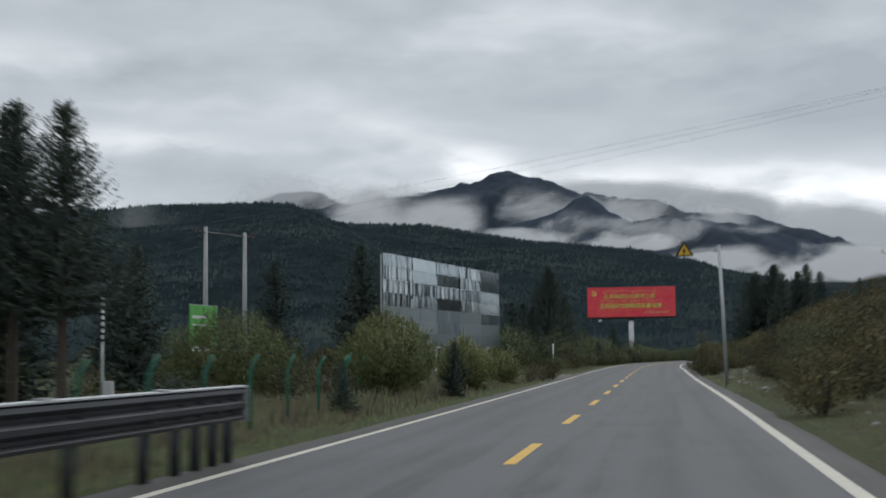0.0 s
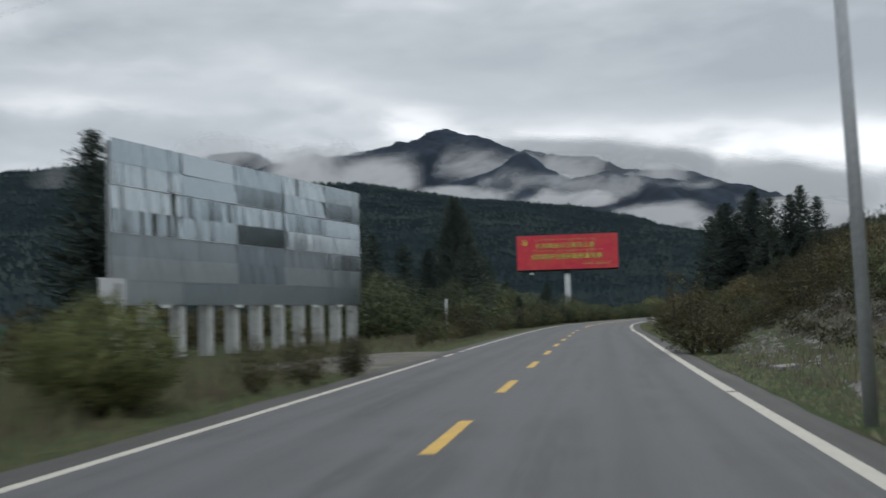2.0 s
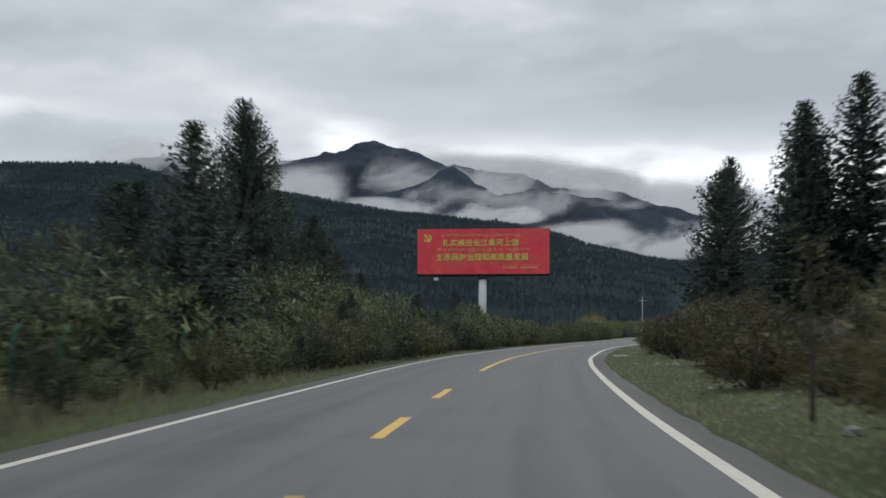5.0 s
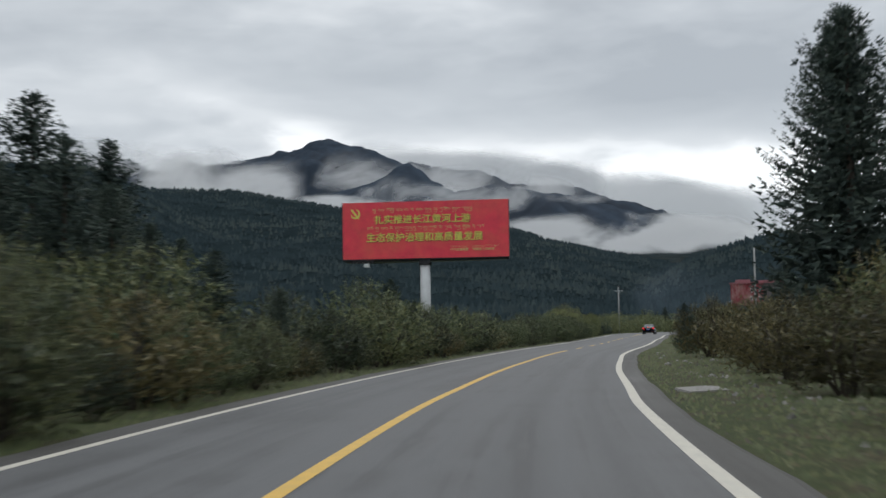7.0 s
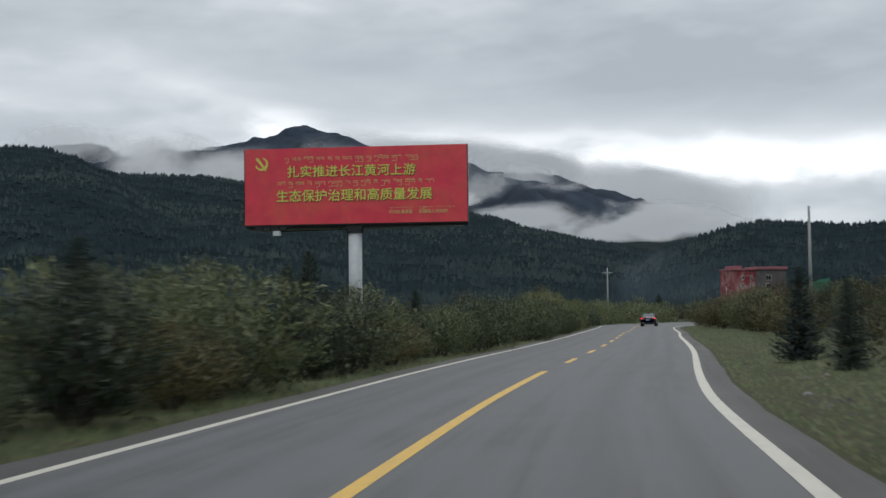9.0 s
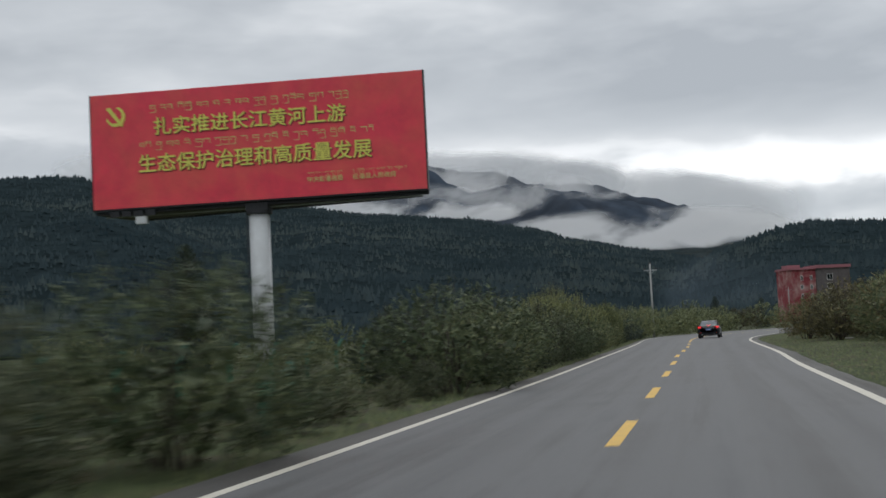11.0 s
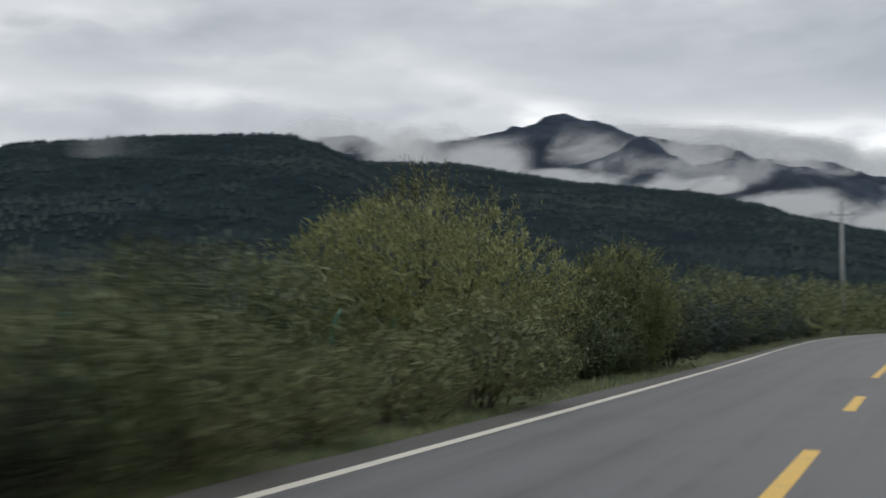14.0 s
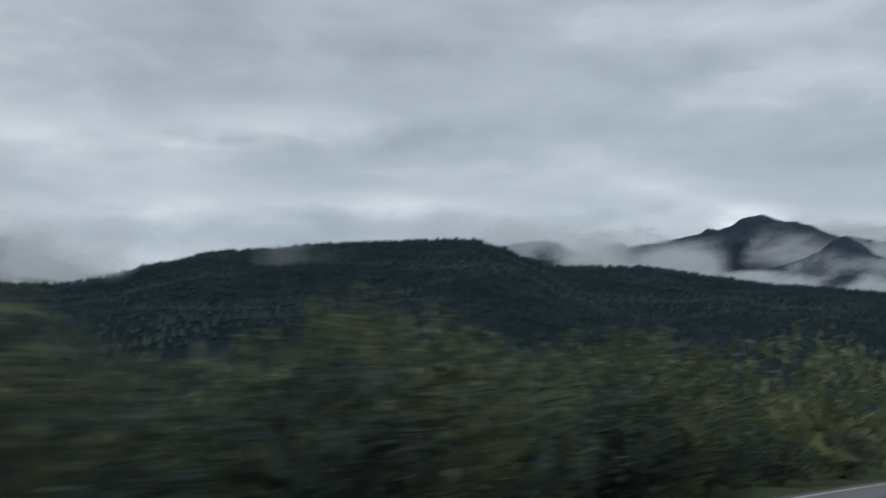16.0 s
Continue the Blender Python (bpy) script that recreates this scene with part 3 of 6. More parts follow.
def build_track():
    """The gravel pull-in before the metal hoarding, broken off at its edges."""
    s = Shape()
    for i in range(13):
        y = 56 + i * 1.6
        x1 = along(LEFT, y) - 1.05
        wide = (0.6 + 4.6 * math.sin(math.pi * min(1, i / 12)) ** 0.7) + 1.2 * fbm(y * 0.4, 3)
        for k in range(5):
            x = x1 - wide * k / 4 + (0.36 if k == 0 else 0.0)
            s.v.append((x, y + 0.5 * fbm(x * 0.4, y), (-0.034 if k == 0 else max(ground_height(x, y), -0.09) + (0.03 if k < 4 and 0 < i < 12 else -0.06))))
    s.f = [(j * 5 + k, j * 5 + k + 1, (j + 1) * 5 + k + 1, (j + 1) * 5 + k) for j in range(12) for k in range(4)]
    gravel = material("grey_gravel", (0.13, 0.12, 0.105), 0.95, spread=0.55, grain=7, stain=0.75, stain_scale=0.5, stain_color=(0.062, 0.058, 0.035), bump=0.6, bump_scale=12)
    tagged(new("pull_in", s.mesh("pull_in", gravel, True)), "bare grey gravel pull-in beside the road", "gravel", kind="structure")


build_track()


class Hill:
    """A slope seen from a place: crest heights in degrees by bearing, from a foot to a crest at given distances."""

    def __init__(self, eye, crest, near, far, rough, seed, drop=0.0):
        self.drop = drop
        self.eye, self.crest, self.near, self.far, self.rough, self.seed = eye, crest, near, far, rough, seed

    def height(self, az):
        c = self.crest
        az = min(max(az, c[0][0]), c[-1][0])
        i = max(k for k in range(len(c) - 1) if c[k][0] <= az or k == 0)
        (a0, e0), (a1, e1) = c[i], c[i + 1]
        k = (az - a0) / (a1 - a0)
        k = k * k * (3 - 2 * k) * 0.5 + k * 0.5
        return e0 + (e1 - e0) * k

    def at(self, az, s):
        """The point at a bearing, s from 0 at the foot to 1 on the crest, past 1 behind it."""
        d = self.near + (self.far - self.near) * s
        x, y = self.eye[0] + d * math.sin(radians(az)), self.eye[1] + d * math.cos(radians(az))
        top = self.far * math.tan(radians(self.height(az) - self.drop))
        z = top * (d / self.far) * (1.0 - (1.0 - s) ** 1.5) if s <= 1 else top * (1.0 - 1.6 * (s - 1))
        f = self.rough * top * (s * (1.0 - s) * 2.2 if s <= 1 else 0.0)
        spur = 1 - 2 * abs(fbm(x * 0.0016 + self.seed, y * 0.0016, 0.0, 4))
        fine = self.far * 0.0011 * fbm(x * 0.03, y * 0.03 + self.seed, 0.0, 3) if self.far > 3200 else 0.0
        return Vector((x, y, z + f * (spur - 0.5) + f * 0.6 * fbm(x * 0.006, y * 0.006 + self.seed, 0.0, 3) + fine))

    def build(self, name, mat, label, n_az=170, n_s=44):
        s = Shape()
        lo, hi = self.crest[0][0], self.crest[-1][0]
        steps = [i / (n_s - 6) for i in range(n_s)]
        s.v = [tuple(self.at(lo + (hi - lo) * i / n_az, k)) for k in steps for i in range(n_az + 1)]
        n = n_az + 1
        s.f = [(j * n + i, j * n + i + 1, (j + 1) * n + i + 1, (j + 1) * n + i) for j in range(n_s - 1) for i in range(n_az)]
        return tagged(new(name, s.mesh(name, mat, True)), label, "hill", kind="structure")

    def forest(self, name, count, tall, label, low=0.0, seed=1):
        """Small spruces all over the slope, close along the crest."""
        rng = random.Random(seed)
        s, facing = Shape(), []
        lo, hi = self.crest[0][0], self.crest[-1][0]
        for i in range(count):
            az = rng.uniform(lo, hi)
            k = 1.0 - 0.012 * rng.random() if i % 9 == 0 else low + (1 - low) * rng.random() ** 0.8
            p = self.at(az, k)
            if fbm(p.x * 0.004, p.y * 0.004, 5.0) > 0.85 and k < 0.97:
                continue
            clump = max(0.0, fbm(az * 2.2, self.seed, 3.0, 3) + 0.25)
            h = tall * (0.45 + 0.8 * rng.random() ** 1.8 + (0.9 * clump * rng.random() if k > 0.985 else 0.0))
            r = h * rng.uniform(0.27, 0.4)
            a0 = rng.random() * 6.28
            ring = [(p.x + r * math.cos(a0 + q * 1.5708), p.y + r * math.sin(a0 + q * 1.5708), p.z + h * 0.08 * (q % 2)) for q in range(4)]
            top = (p.x + rng.uniform(-0.3, 0.3), p.y, p.z + h)
            s.add(ring + [top], [(q, (q + 1) % 4, 4) for q in range(4)])
            back = Vector((self.eye[0] - p.x, self.eye[1] - p.y, 0)).normalized() * 0.55
            n = Vector((back.x + rng.gauss(0, 0.12), back.y + rng.gauss(0, 0.12), 0.8)).normalized()
            facing += [n] * 5
        tagged(new(name, leafy_mesh(name, s, facing, M["forest"])), label, "forest", kind="stuff")



hill_1 = Hill((79, 313), [(-62, 7.2), (-52, 6.8), (-46.4, 6.1), (-43, 5.6), (-40.7, 5.75), (-38.8, 6.0), (-36.6, 6.6), (-34.4, 7.1), (-32.4, 7.25), (-30, 7.5), (-27.5, 7.6), (-24.8, 7.72), (-23.3, 7.68),
                          (-22.2, 7.35), (-21.1, 6.85), (-19, 5.7), (-16, 4.2), (-12, 2.6), (-8, 1.2)], 420, 1900, 0.2, 0.0, 0.13)
hill_1.build("hill_1", M["slope"], "near dark spruce-covered hill with a rounded top")
hill_1.forest("hill_forest", 26000, 5.6, "dense dark spruce forest on the near hill", seed=3)
hill_2 = Hill((73, 239), [(-30, 6.0), (-26, 6.4), (-21, 6.5), (-18.8, 6.35), (-15.5, 6.3), (-12.9, 5.85), (-10, 5.4), (-5.6, 5.02), (-3.1, 4.5), (-0.7, 3.8), (1.7, 3.3), (5, 2.6), (8, 1.6), (12, 0.6)],
              520, 2300, 0.2, 4.0, 0.11)
hill_2.build("hill_2", M["slope"], "long dark spruce-covered ridge falling to the valley")
hill_2.forest("hill_forest", 26000, 6.0, "dense dark spruce forest on the long ridge", seed=4)
hill_3 = Hill((73, 239), [(-6, 2.4), (-3, 3.1), (-0.7, 3.55), (1.7, 3.58), (5.2, 3.4), (8, 3.3), (12, 3.1), (18, 2.6)], 1500, 3000, 0.14, 9.0)
hill_3.build("hill_3", M["valley"], "dark wooded hill closing the valley", 110, 30)
hill_4 = Hill((73, 239), [(2.5, 1.6), (4.5, 2.9), (5.8, 3.4), (7.3, 3.85), (8.7, 4.1), (10.5, 4.0), (12.5, 3.85), (16, 3.9), (22, 3.3), (32, 2.8), (44, 3.2)], 560, 1600, 0.16, 13.0, 0.14)
hill_4.build("hill_4", M["slope"], "dark wooded hill beyond the bend", 130, 34)
hill_4.forest("hill_forest", 13000, 5.4, "dark mixed forest on the hill beyond the bend", seed=5)
hill_5 = Hill((76, 100), [(40, 3.2), (60, 5.0), (75, 6.8), (90, 6.2), (105, 7.0), (125, 6.2), (150, 5.0), (180, 4.0), (210, 5.5), (240, 7.5), (262, 7.0), (290, 6.5), (306, 7.0)], 330, 1500, 0.12, 17.0)
hill_5.build("hill_5", M["slope"], "dark wooded hills closing the valley all round", 150, 24)
mountain_1 = Hill((78, 13), [(-30, 4.5), (-24, 5.6), (-20, 6.2), (-17.4, 6.5), (-16, 6.78), (-14, 7.08), (-12.2, 7.42), (-10.6, 7.84), (-9.1, 7.55), (-7.2, 6.85), (-6.2, 6.6), (-4.3, 6.56), (-2.9, 6.0),
                             (-1.0, 5.85), (0.8, 5.38), (2.2, 5.13), (3.3, 4.72), (5, 4.0), (8, 3.2), (12, 2.5)], 3400, 4500, 0.42, 21.0)
mountain_1.build("mountain_1", M["far_slope"], "far mountain, haze in its blue-grey colour, with cloud on its flanks", 420, 60)
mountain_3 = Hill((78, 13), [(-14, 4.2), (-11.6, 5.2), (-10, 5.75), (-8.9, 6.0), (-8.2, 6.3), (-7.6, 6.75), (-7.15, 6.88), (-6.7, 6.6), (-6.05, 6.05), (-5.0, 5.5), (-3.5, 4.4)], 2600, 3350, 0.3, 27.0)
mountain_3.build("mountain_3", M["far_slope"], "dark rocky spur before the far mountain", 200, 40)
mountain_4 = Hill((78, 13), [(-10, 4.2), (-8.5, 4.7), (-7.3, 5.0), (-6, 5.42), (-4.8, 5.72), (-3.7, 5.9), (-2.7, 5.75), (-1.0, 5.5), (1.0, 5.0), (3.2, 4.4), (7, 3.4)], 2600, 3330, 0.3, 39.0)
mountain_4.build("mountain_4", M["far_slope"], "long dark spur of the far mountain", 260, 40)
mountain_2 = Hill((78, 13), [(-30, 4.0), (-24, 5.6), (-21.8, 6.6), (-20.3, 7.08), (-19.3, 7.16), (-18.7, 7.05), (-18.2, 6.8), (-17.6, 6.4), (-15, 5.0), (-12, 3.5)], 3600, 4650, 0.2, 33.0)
mountain_2.build("mountain_2", M["far_slope"], "far rocky summit in cloud, haze in its blue-grey colour", 120, 36)


def mist(name, eye, d, az0, az1, e0, e1, mat, label, e_end=None):
    """A sheet of cloud standing round a place, between two bearings and two heights in degrees."""
    me = bpy.data.meshes.new(name)
    n, k = 40, 8
    pts, uv = [], []
    for j in range(k + 1):
        for i in range(n + 1):
            a, e = radians(az0 + (az1 - az0) * i / n), radians(e0 + (e1 + ((e_end or e1) - e1) * i / n - e0) * j / k)
            dd = d + 6 * fbm(i * 0.3, j * 0.4, d)
            pts.append((eye[0] + dd * math.sin(a), eye[1] + dd * math.cos(a), d * math.tan(e)))
            uv.append((i / n, j / k))
    me.from_pydata(pts, [], [(j * (n + 1) + i, j * (n + 1) + i + 1, (j + 1) * (n + 1) + i + 1, (j + 1) * (n + 1) + i) for j in range(k) for i in range(n)])
    layer = me.uv_layers.new(name="sheet")
    for loop in me.loops:
        layer.data[loop.index].uv = uv[loop.vertex_index]
    me.polygons.foreach_set("use_smooth", [True] * len(me.polygons))
    me.materials.append(mat)
    ob = tagged(new(name, me), label, "cloud", kind="structure")
    ob.visible_shadow = False
    return ob


EYE = (76, 130)
mist("mist_bank", EYE, 2450, -7, 9.5, 3.0, 5.4, mist_material("low_cloud", 0.0062, 0.18, 0.62, 0.6, 3.0, 0.9, 2.0, -0.1), "thick white cloud bank lying in the valley", 4.75)
mist("mist_bank", EYE, 2560, -19, -2.0, 4.6, 6.1, mist_material("slope_cloud", 0.0062, 0.26, 0.62, 0.4, 11.0, 0.9, 2.0, 0.05), "torn white cloud along the mountain's foot", 5.7)
mist("mist_bank", EYE, 3375, -13.5, 1.0, 5.0, 8.4, mist_material("wisps", 0.0066, 0.2, 0.8, 0.8, 31.0, 0.72, 1.6, 0.08), "thin grey wisps of cloud on the mountain", 6.6)
mist("mist_bank", EYE, 2590, -11.5, 2.5, 4.8, 7.4, mist_material("spur_wisps", 0.0085, 0.42, 0.9, 0.6, 83.0, 0.55, 1.6, 0.08), "thin shreds of cloud before the mountain spurs", 5.8)
mist("mist_bank", EYE, 3392, -19.5, -11.6, 5.0, 8.3, mist_material("shoulder_cloud", 0.0040, 0.02, 0.56, 0.55, 61.0, 0.9, 1.8, 0.1), "pale cloud over the mountain's shoulder", 7.6)
mist("mist_bank", EYE, 4330, -25, -12.5, 5.4, 8.4, mist_material("summit_cloud", 0.0036, 0.15, 0.6, 0.6, 17.0, 0.6, 1.5), "grey cloud wrapping the summits")
# the next two clouds have their shaded side painted in as a grey tone
mist("mist_bank", EYE, 4380, -10.8, 2.5, 5.2, 8.5, mist_material("crest_cloud", 0.0026, -0.05, 0.42, 0.8, 53.0, 0.8, 1.8, 0.0, (0.66, 0.68, 0.7)), "cloud spilling over the mountain's crest, coloured grey for its shade", 6.9)
mist("mist_bank", EYE, 4750, -9, 9.0, 3.2, 8.6, mist_material("summit_cloud_east", 0.0022, -0.1, 0.36, 0.6, 47.0, 0.85, 1.9, 0.0, (0.6, 0.62, 0.64)), "cloud hanging behind the summits, coloured grey for its shade", 6.0)
mist("mist_bank", (79, 313), 1780, -66, -37, 4.0, 8.4, mist_material("hill_cloud", 0.0044, 0.1, 0.5, 0.5, 23.0, 1.0, 1.5), "pale cloud low on the hilltop")
mist("mist_bank", (79, 313), 1640, -44, -20, 4.6, 8.7, mist_material("hill_wisps", 0.0075, 0.3, 1.0, 0.9, 29.0, 0.45, 0.7, 0.2), "thin wisps of cloud on the hilltop")
mist("smoke_haze", (73, 239), 640, 2.0, 9.5, 0.6, 3.6, mist_material("chimney_smoke", 0.012, 0.1, 0.9, 0.5, 71.0, 0.08, 1.2, 0.0, (0.6, 0.75, 0.92)), "thin blue smoke drifting over the valley houses")


# ---- plants ----
def spruce_meshes(seed, tall, wide, fine=1.0, tops=1, bare=0.05):
    """A spruce: a tapered trunk, whorls of boughs that sag and then turn up at the tip, each set with many short sprays."""
    rng = random.Random(seed)
    trunk, crown, facing = Shape(), Shape(), []
    leaders = [(Vector((0, 0, 0)), tall)] + [(Vector((rng.uniform(0.25, 0.5) * wide * 0.35 * (-1) ** q, rng.uniform(-0.3, 0.3), 0)), tall * rng.uniform(0.88, 0.97)) for q in range(tops - 1)]
    for foot, high in leaders:
        base = -0.3 if high == tall else tall * 0.5
        start = Vector((0, 0, base)) + foot * (0.0 if high == tall else 0.4)
        trunk.tube([start, Vector((0.03, 0, max(base + 0.3, high * 0.6))) + foot * 0.9, Vector((0, 0, high * 0.98)) + foot], [tall * (0.02 if high == tall else 0.009), tall * 0.011, 0.012], 6)

    def spray(p, way, ln, out):
        side = way.cross(Vector((rng.gauss(0, 1), rng.gauss(0, 1), rng.gauss(0, 1)))).normalized() * ln * rng.uniform(0.14, 0.25)
        f = [p - side, p + side, p + way * ln]
        if (f[1] - f[0]).cross(f[2] - f[0]).dot(out) < 0:
            f[0], f[1] = f[1], f[0]
        crown.add(f, [(0, 1, 2)])
        facing.extend([(out + Vector((rng.gauss(0, 0.32), rng.gauss(0, 0.32), rng.gauss(0, 0.32)))).normalized()] * 3)

    for foot, high in leaders:
        z = tall * bare if high == tall else tall * 0.62
        while z < high * 0.985:
            k = 1 - z / high
            uneven = 1 + 0.3 * fbm(z * 0.7, seed * 3.1)
            reach = wide * (0.03 + 0.97 * k**0.78) * uneven * (1.0 if z > tall * 0.12 else 0.8)
            n = 6 + int(5 * k)
            for j in range(n):
                a = 6.283 * (j + rng.random()) / n
                if rng.random() < 0.08:
                    continue
                length = max(0.16, reach * rng.uniform(0.8, 1.06) * (1 + 0.22 * fbm(math.cos(a) * 1.3 + seed, math.sin(a) * 1.3, z * 0.35)))
                d = Vector((math.cos(a), math.sin(a), 0))
                up = 0.75 * (1 - k) ** 1.5 - 0.1 * k + rng.uniform(-0.1, 0.1)
                root = foot * min(1.0, z / tall + 0.2) + Vector((0, 0, z + rng.uniform(-0.15, 0.15)))
                m = max(5, int((3 + length * 5.2) * fine))
                for q in range(m):
                    u = (q + rng.random()) / m
                    if u < 0.25 and length > 1 and rng.random() < 0.5:
                        continue
                    p = root + d * length * u + Vector((0, 0, length * (up * u - 0.25 * u * (1 - u) + 0.16 * u**3)))
                    ln = (0.17 + 0.13 * length * (1.1 - u)) * rng.uniform(0.6, 1.3) / fine**0.7
                    out = (d * 0.9 + Vector((0, 0, 0.35))).normalized()
                    for sgn in (-1, 1):
                        turn = sgn * rng.uniform(0.35, 1.1)
                        way = Vector((math.cos(a + turn), math.sin(a + turn), rng.uniform(-0.3, 0.45))).normalized()
                        spray(p, way, ln, out)
                    if rng.random() < 0.6:
                        spray(p, Vector((d.x * 0.5, d.y * 0.5, -0.7 + rng.random() * 0.5)).normalized(), ln * 0.8, out)
                tip = root + d * length + Vector((0, 0, length * (up + 0.16)))
                spray(tip - d * 0.1, (d + Vector((0, 0, 0.7))).normalized(), 0.13 + 0.03 * length, d)
            z += tall * rng.uniform(0.014, 0.024) * (0.55 + 0.7 * k) / fine**0.5
        top = foot + Vector((0, 0, high * 0.965))
        for q in range(14):
            a = rng.random() * 6.283
            spray(top + Vector((0, 0, high * 0.035 * rng.random())), Vector((math.cos(a) * 0.5, math.sin(a) * 0.5, 0.9)).normalized(), 0.26, Vector((math.cos(a), math.sin(a), 0.4)).normalized())
    return trunk.mesh("trunk", M["bark"]), leafy_mesh("crown", crown, facing, M["needle"])


def dome_shapes(seed, tall, wide, sprigs, leaf, shoots=16, gaps=0.3):
    """A full rounded shrub: a fan of stems, a lumpy shell of leafy sprigs, and thin shoots standing out of its top."""
    rng = random.Random(seed)
    stems, crown, facing = Shape(), Shape(), []
    half = wide * 0.5

    def shell(d, k=1.0):
        lump = 1 + 0.2 * fbm(d.x * 2.3 + seed, d.y * 2.3, d.z * 2.3) + 0.09 * fbm(d.x * 6, d.y * 6 + seed, d.z * 6)
        drop = 1.0 if d.z > 0.05 else 1.0 - 0.34 * min(1.0, (0.05 - d.z) / 0.5)
        return Vector((d.x * half * lump * drop, d.y * half * lump * drop, tall * (0.34 + 0.62 * d.z * lump))) * k + Vector((0, 0, tall * 0.3 * (1 - k)))

    def leaf_at(p, d, ln, out, broad=1.0):
        s = d.cross(Vector((rng.gauss(0, 1), rng.gauss(0, 1), rng.gauss(0, 1)))).normalized()
        ln *= 1.12
        w = ln * rng.uniform(0.1, 0.17) * broad
        blade = [p - s * w, p + s * w, p + d * ln]
        if s.cross(d).dot(out) < 0:
            blade.reverse()
        crown.add(blade, [(0, 1, 2)])
        n = (out * 0.75 + Vector((rng.gauss(0, 0.45), rng.gauss(0, 0.45), rng.gauss(0.08, 0.4)))).normalized()
        facing.extend([n] * 3)

    for i in range(11):
        a, lean = rng.random() * 6.283, rng.random() ** 0.6
        d = Vector((math.cos(a) * lean, math.sin(a) * lean, math.sqrt(max(0.05, 1 - lean * lean))))
        end = shell(d, 0.9)
        foot = Vector((math.cos(a), math.sin(a), 0)) * 0.12 * half
        mid = foot.lerp(end, 0.5) + Vector((rng.uniform(-0.1, 0.1), rng.uniform(-0.1, 0.1), 0.1)) * tall
        stems.tube([foot, mid, end], [0.03, 0.018, 0.006], 3, False)
    for i in range(sprigs):
        a, z = rng.random() * 6.283, rng.uniform(-0.5, 1.0)
        r = math.sqrt(max(0, 1 - z * z))
        d = Vector((r * math.cos(a), r * math.sin(a), z))
        deep = fbm(d.x * 4 + seed * 2, d.y * 4, d.z * 4 + 9.0)
        k = (1.0 - 0.3 * rng.random() ** 1.6) if deep > -gaps else rng.uniform(0.6, 0.85)
        p = shell(d, k)
        if p.z < 0.06:
            p.z = rng.uniform(0.04, 0.2)
        out = Vector((d.x / half, d.y / half, (d.z * 2.0 - 0.3) / tall)).normalized()
        way = (out * rng.uniform(0.3, 0.9) + Vector((rng.gauss(0, 0.35), rng.gauss(0, 0.35), rng.uniform(0.1, 1.0)))).normalized()
        ln = leaf * rng.uniform(1.6, 3.2)
        for q in range(6):
            side = Vector((rng.gauss(0, 1), rng.gauss(0, 1), rng.gauss(0, 1))).normalized()
            leaf_at(p + way * ln * (q / 6.5), (way * 0.7 + side * 0.8).normalized(), leaf * rng.uniform(0.6, 1.3), out)
    # the shaded heart of the shrub: broad clusters close behind the shell
    for i in range(int(sprigs * 0.4)):
        a, z = rng.random() * 6.283, rng.uniform(-0.55, 0.9)
        r = math.sqrt(1 - z * z)
        d = Vector((r * math.cos(a), r * math.sin(a), z))
        p = shell(d, rng.uniform(0.3, 0.72))
        p.z = max(p.z, 0.06 * tall)
        leaf_at(p, Vector((rng.gauss(0, 1), rng.gauss(0, 1), rng.gauss(0, 1))).normalized(), leaf * rng.uniform(1.5, 2.5), d, 1.7)
    for i in range(shoots):
        a, lean = rng.random() * 6.283, rng.random() * 0.75
        d = Vector((math.cos(a) * lean, math.sin(a) * lean, math.sqrt(1 - lean * lean)))
        p = shell(d, 0.93)
        tip = p + Vector((d.x * 0.3 + rng.gauss(0, 0.1), d.y * 0.3 + rng.gauss(0, 0.1), 1.0)) * tall * rng.uniform(0.1, 0.24)
        stems.tube([p, tip], [0.007, 0.002], 3, False)
        for q in range(9):
            side = Vector((rng.gauss(0, 1), rng.gauss(0, 1), rng.gauss(0.6, 0.6))).normalized()
            leaf_at(p.lerp(tip, q / 9), side, leaf * rng.uniform(0.45, 0.9), d)
    return stems, crown, facing


def bush_meshes(seed, tall, wide, sprigs, leaf, mat, shoots=16, gaps=0.3):
    stems, crown, facing = dome_shapes(seed, tall, wide, sprigs, leaf, shoots, gaps)
    return stems.mesh("stem_clump", M["twig"]), leafy_mesh("foliage", crown, facing, mat)


def plant(name, meshes, x, y, turn, size, label, category, group, names, z=None, tall=1.0):
    ob = thing(name, pose(x, y, ground_height(x, y) if z is None else z, 0, 0, turn) @ Matrix.Diagonal((size, size, size * tall, 1)), label, category, group)
    for nm, me in zip(names, meshes):
        tagged(part(nm, me, None, ob), kind="stuff" if nm == "stem_clump" else "")
    return ob


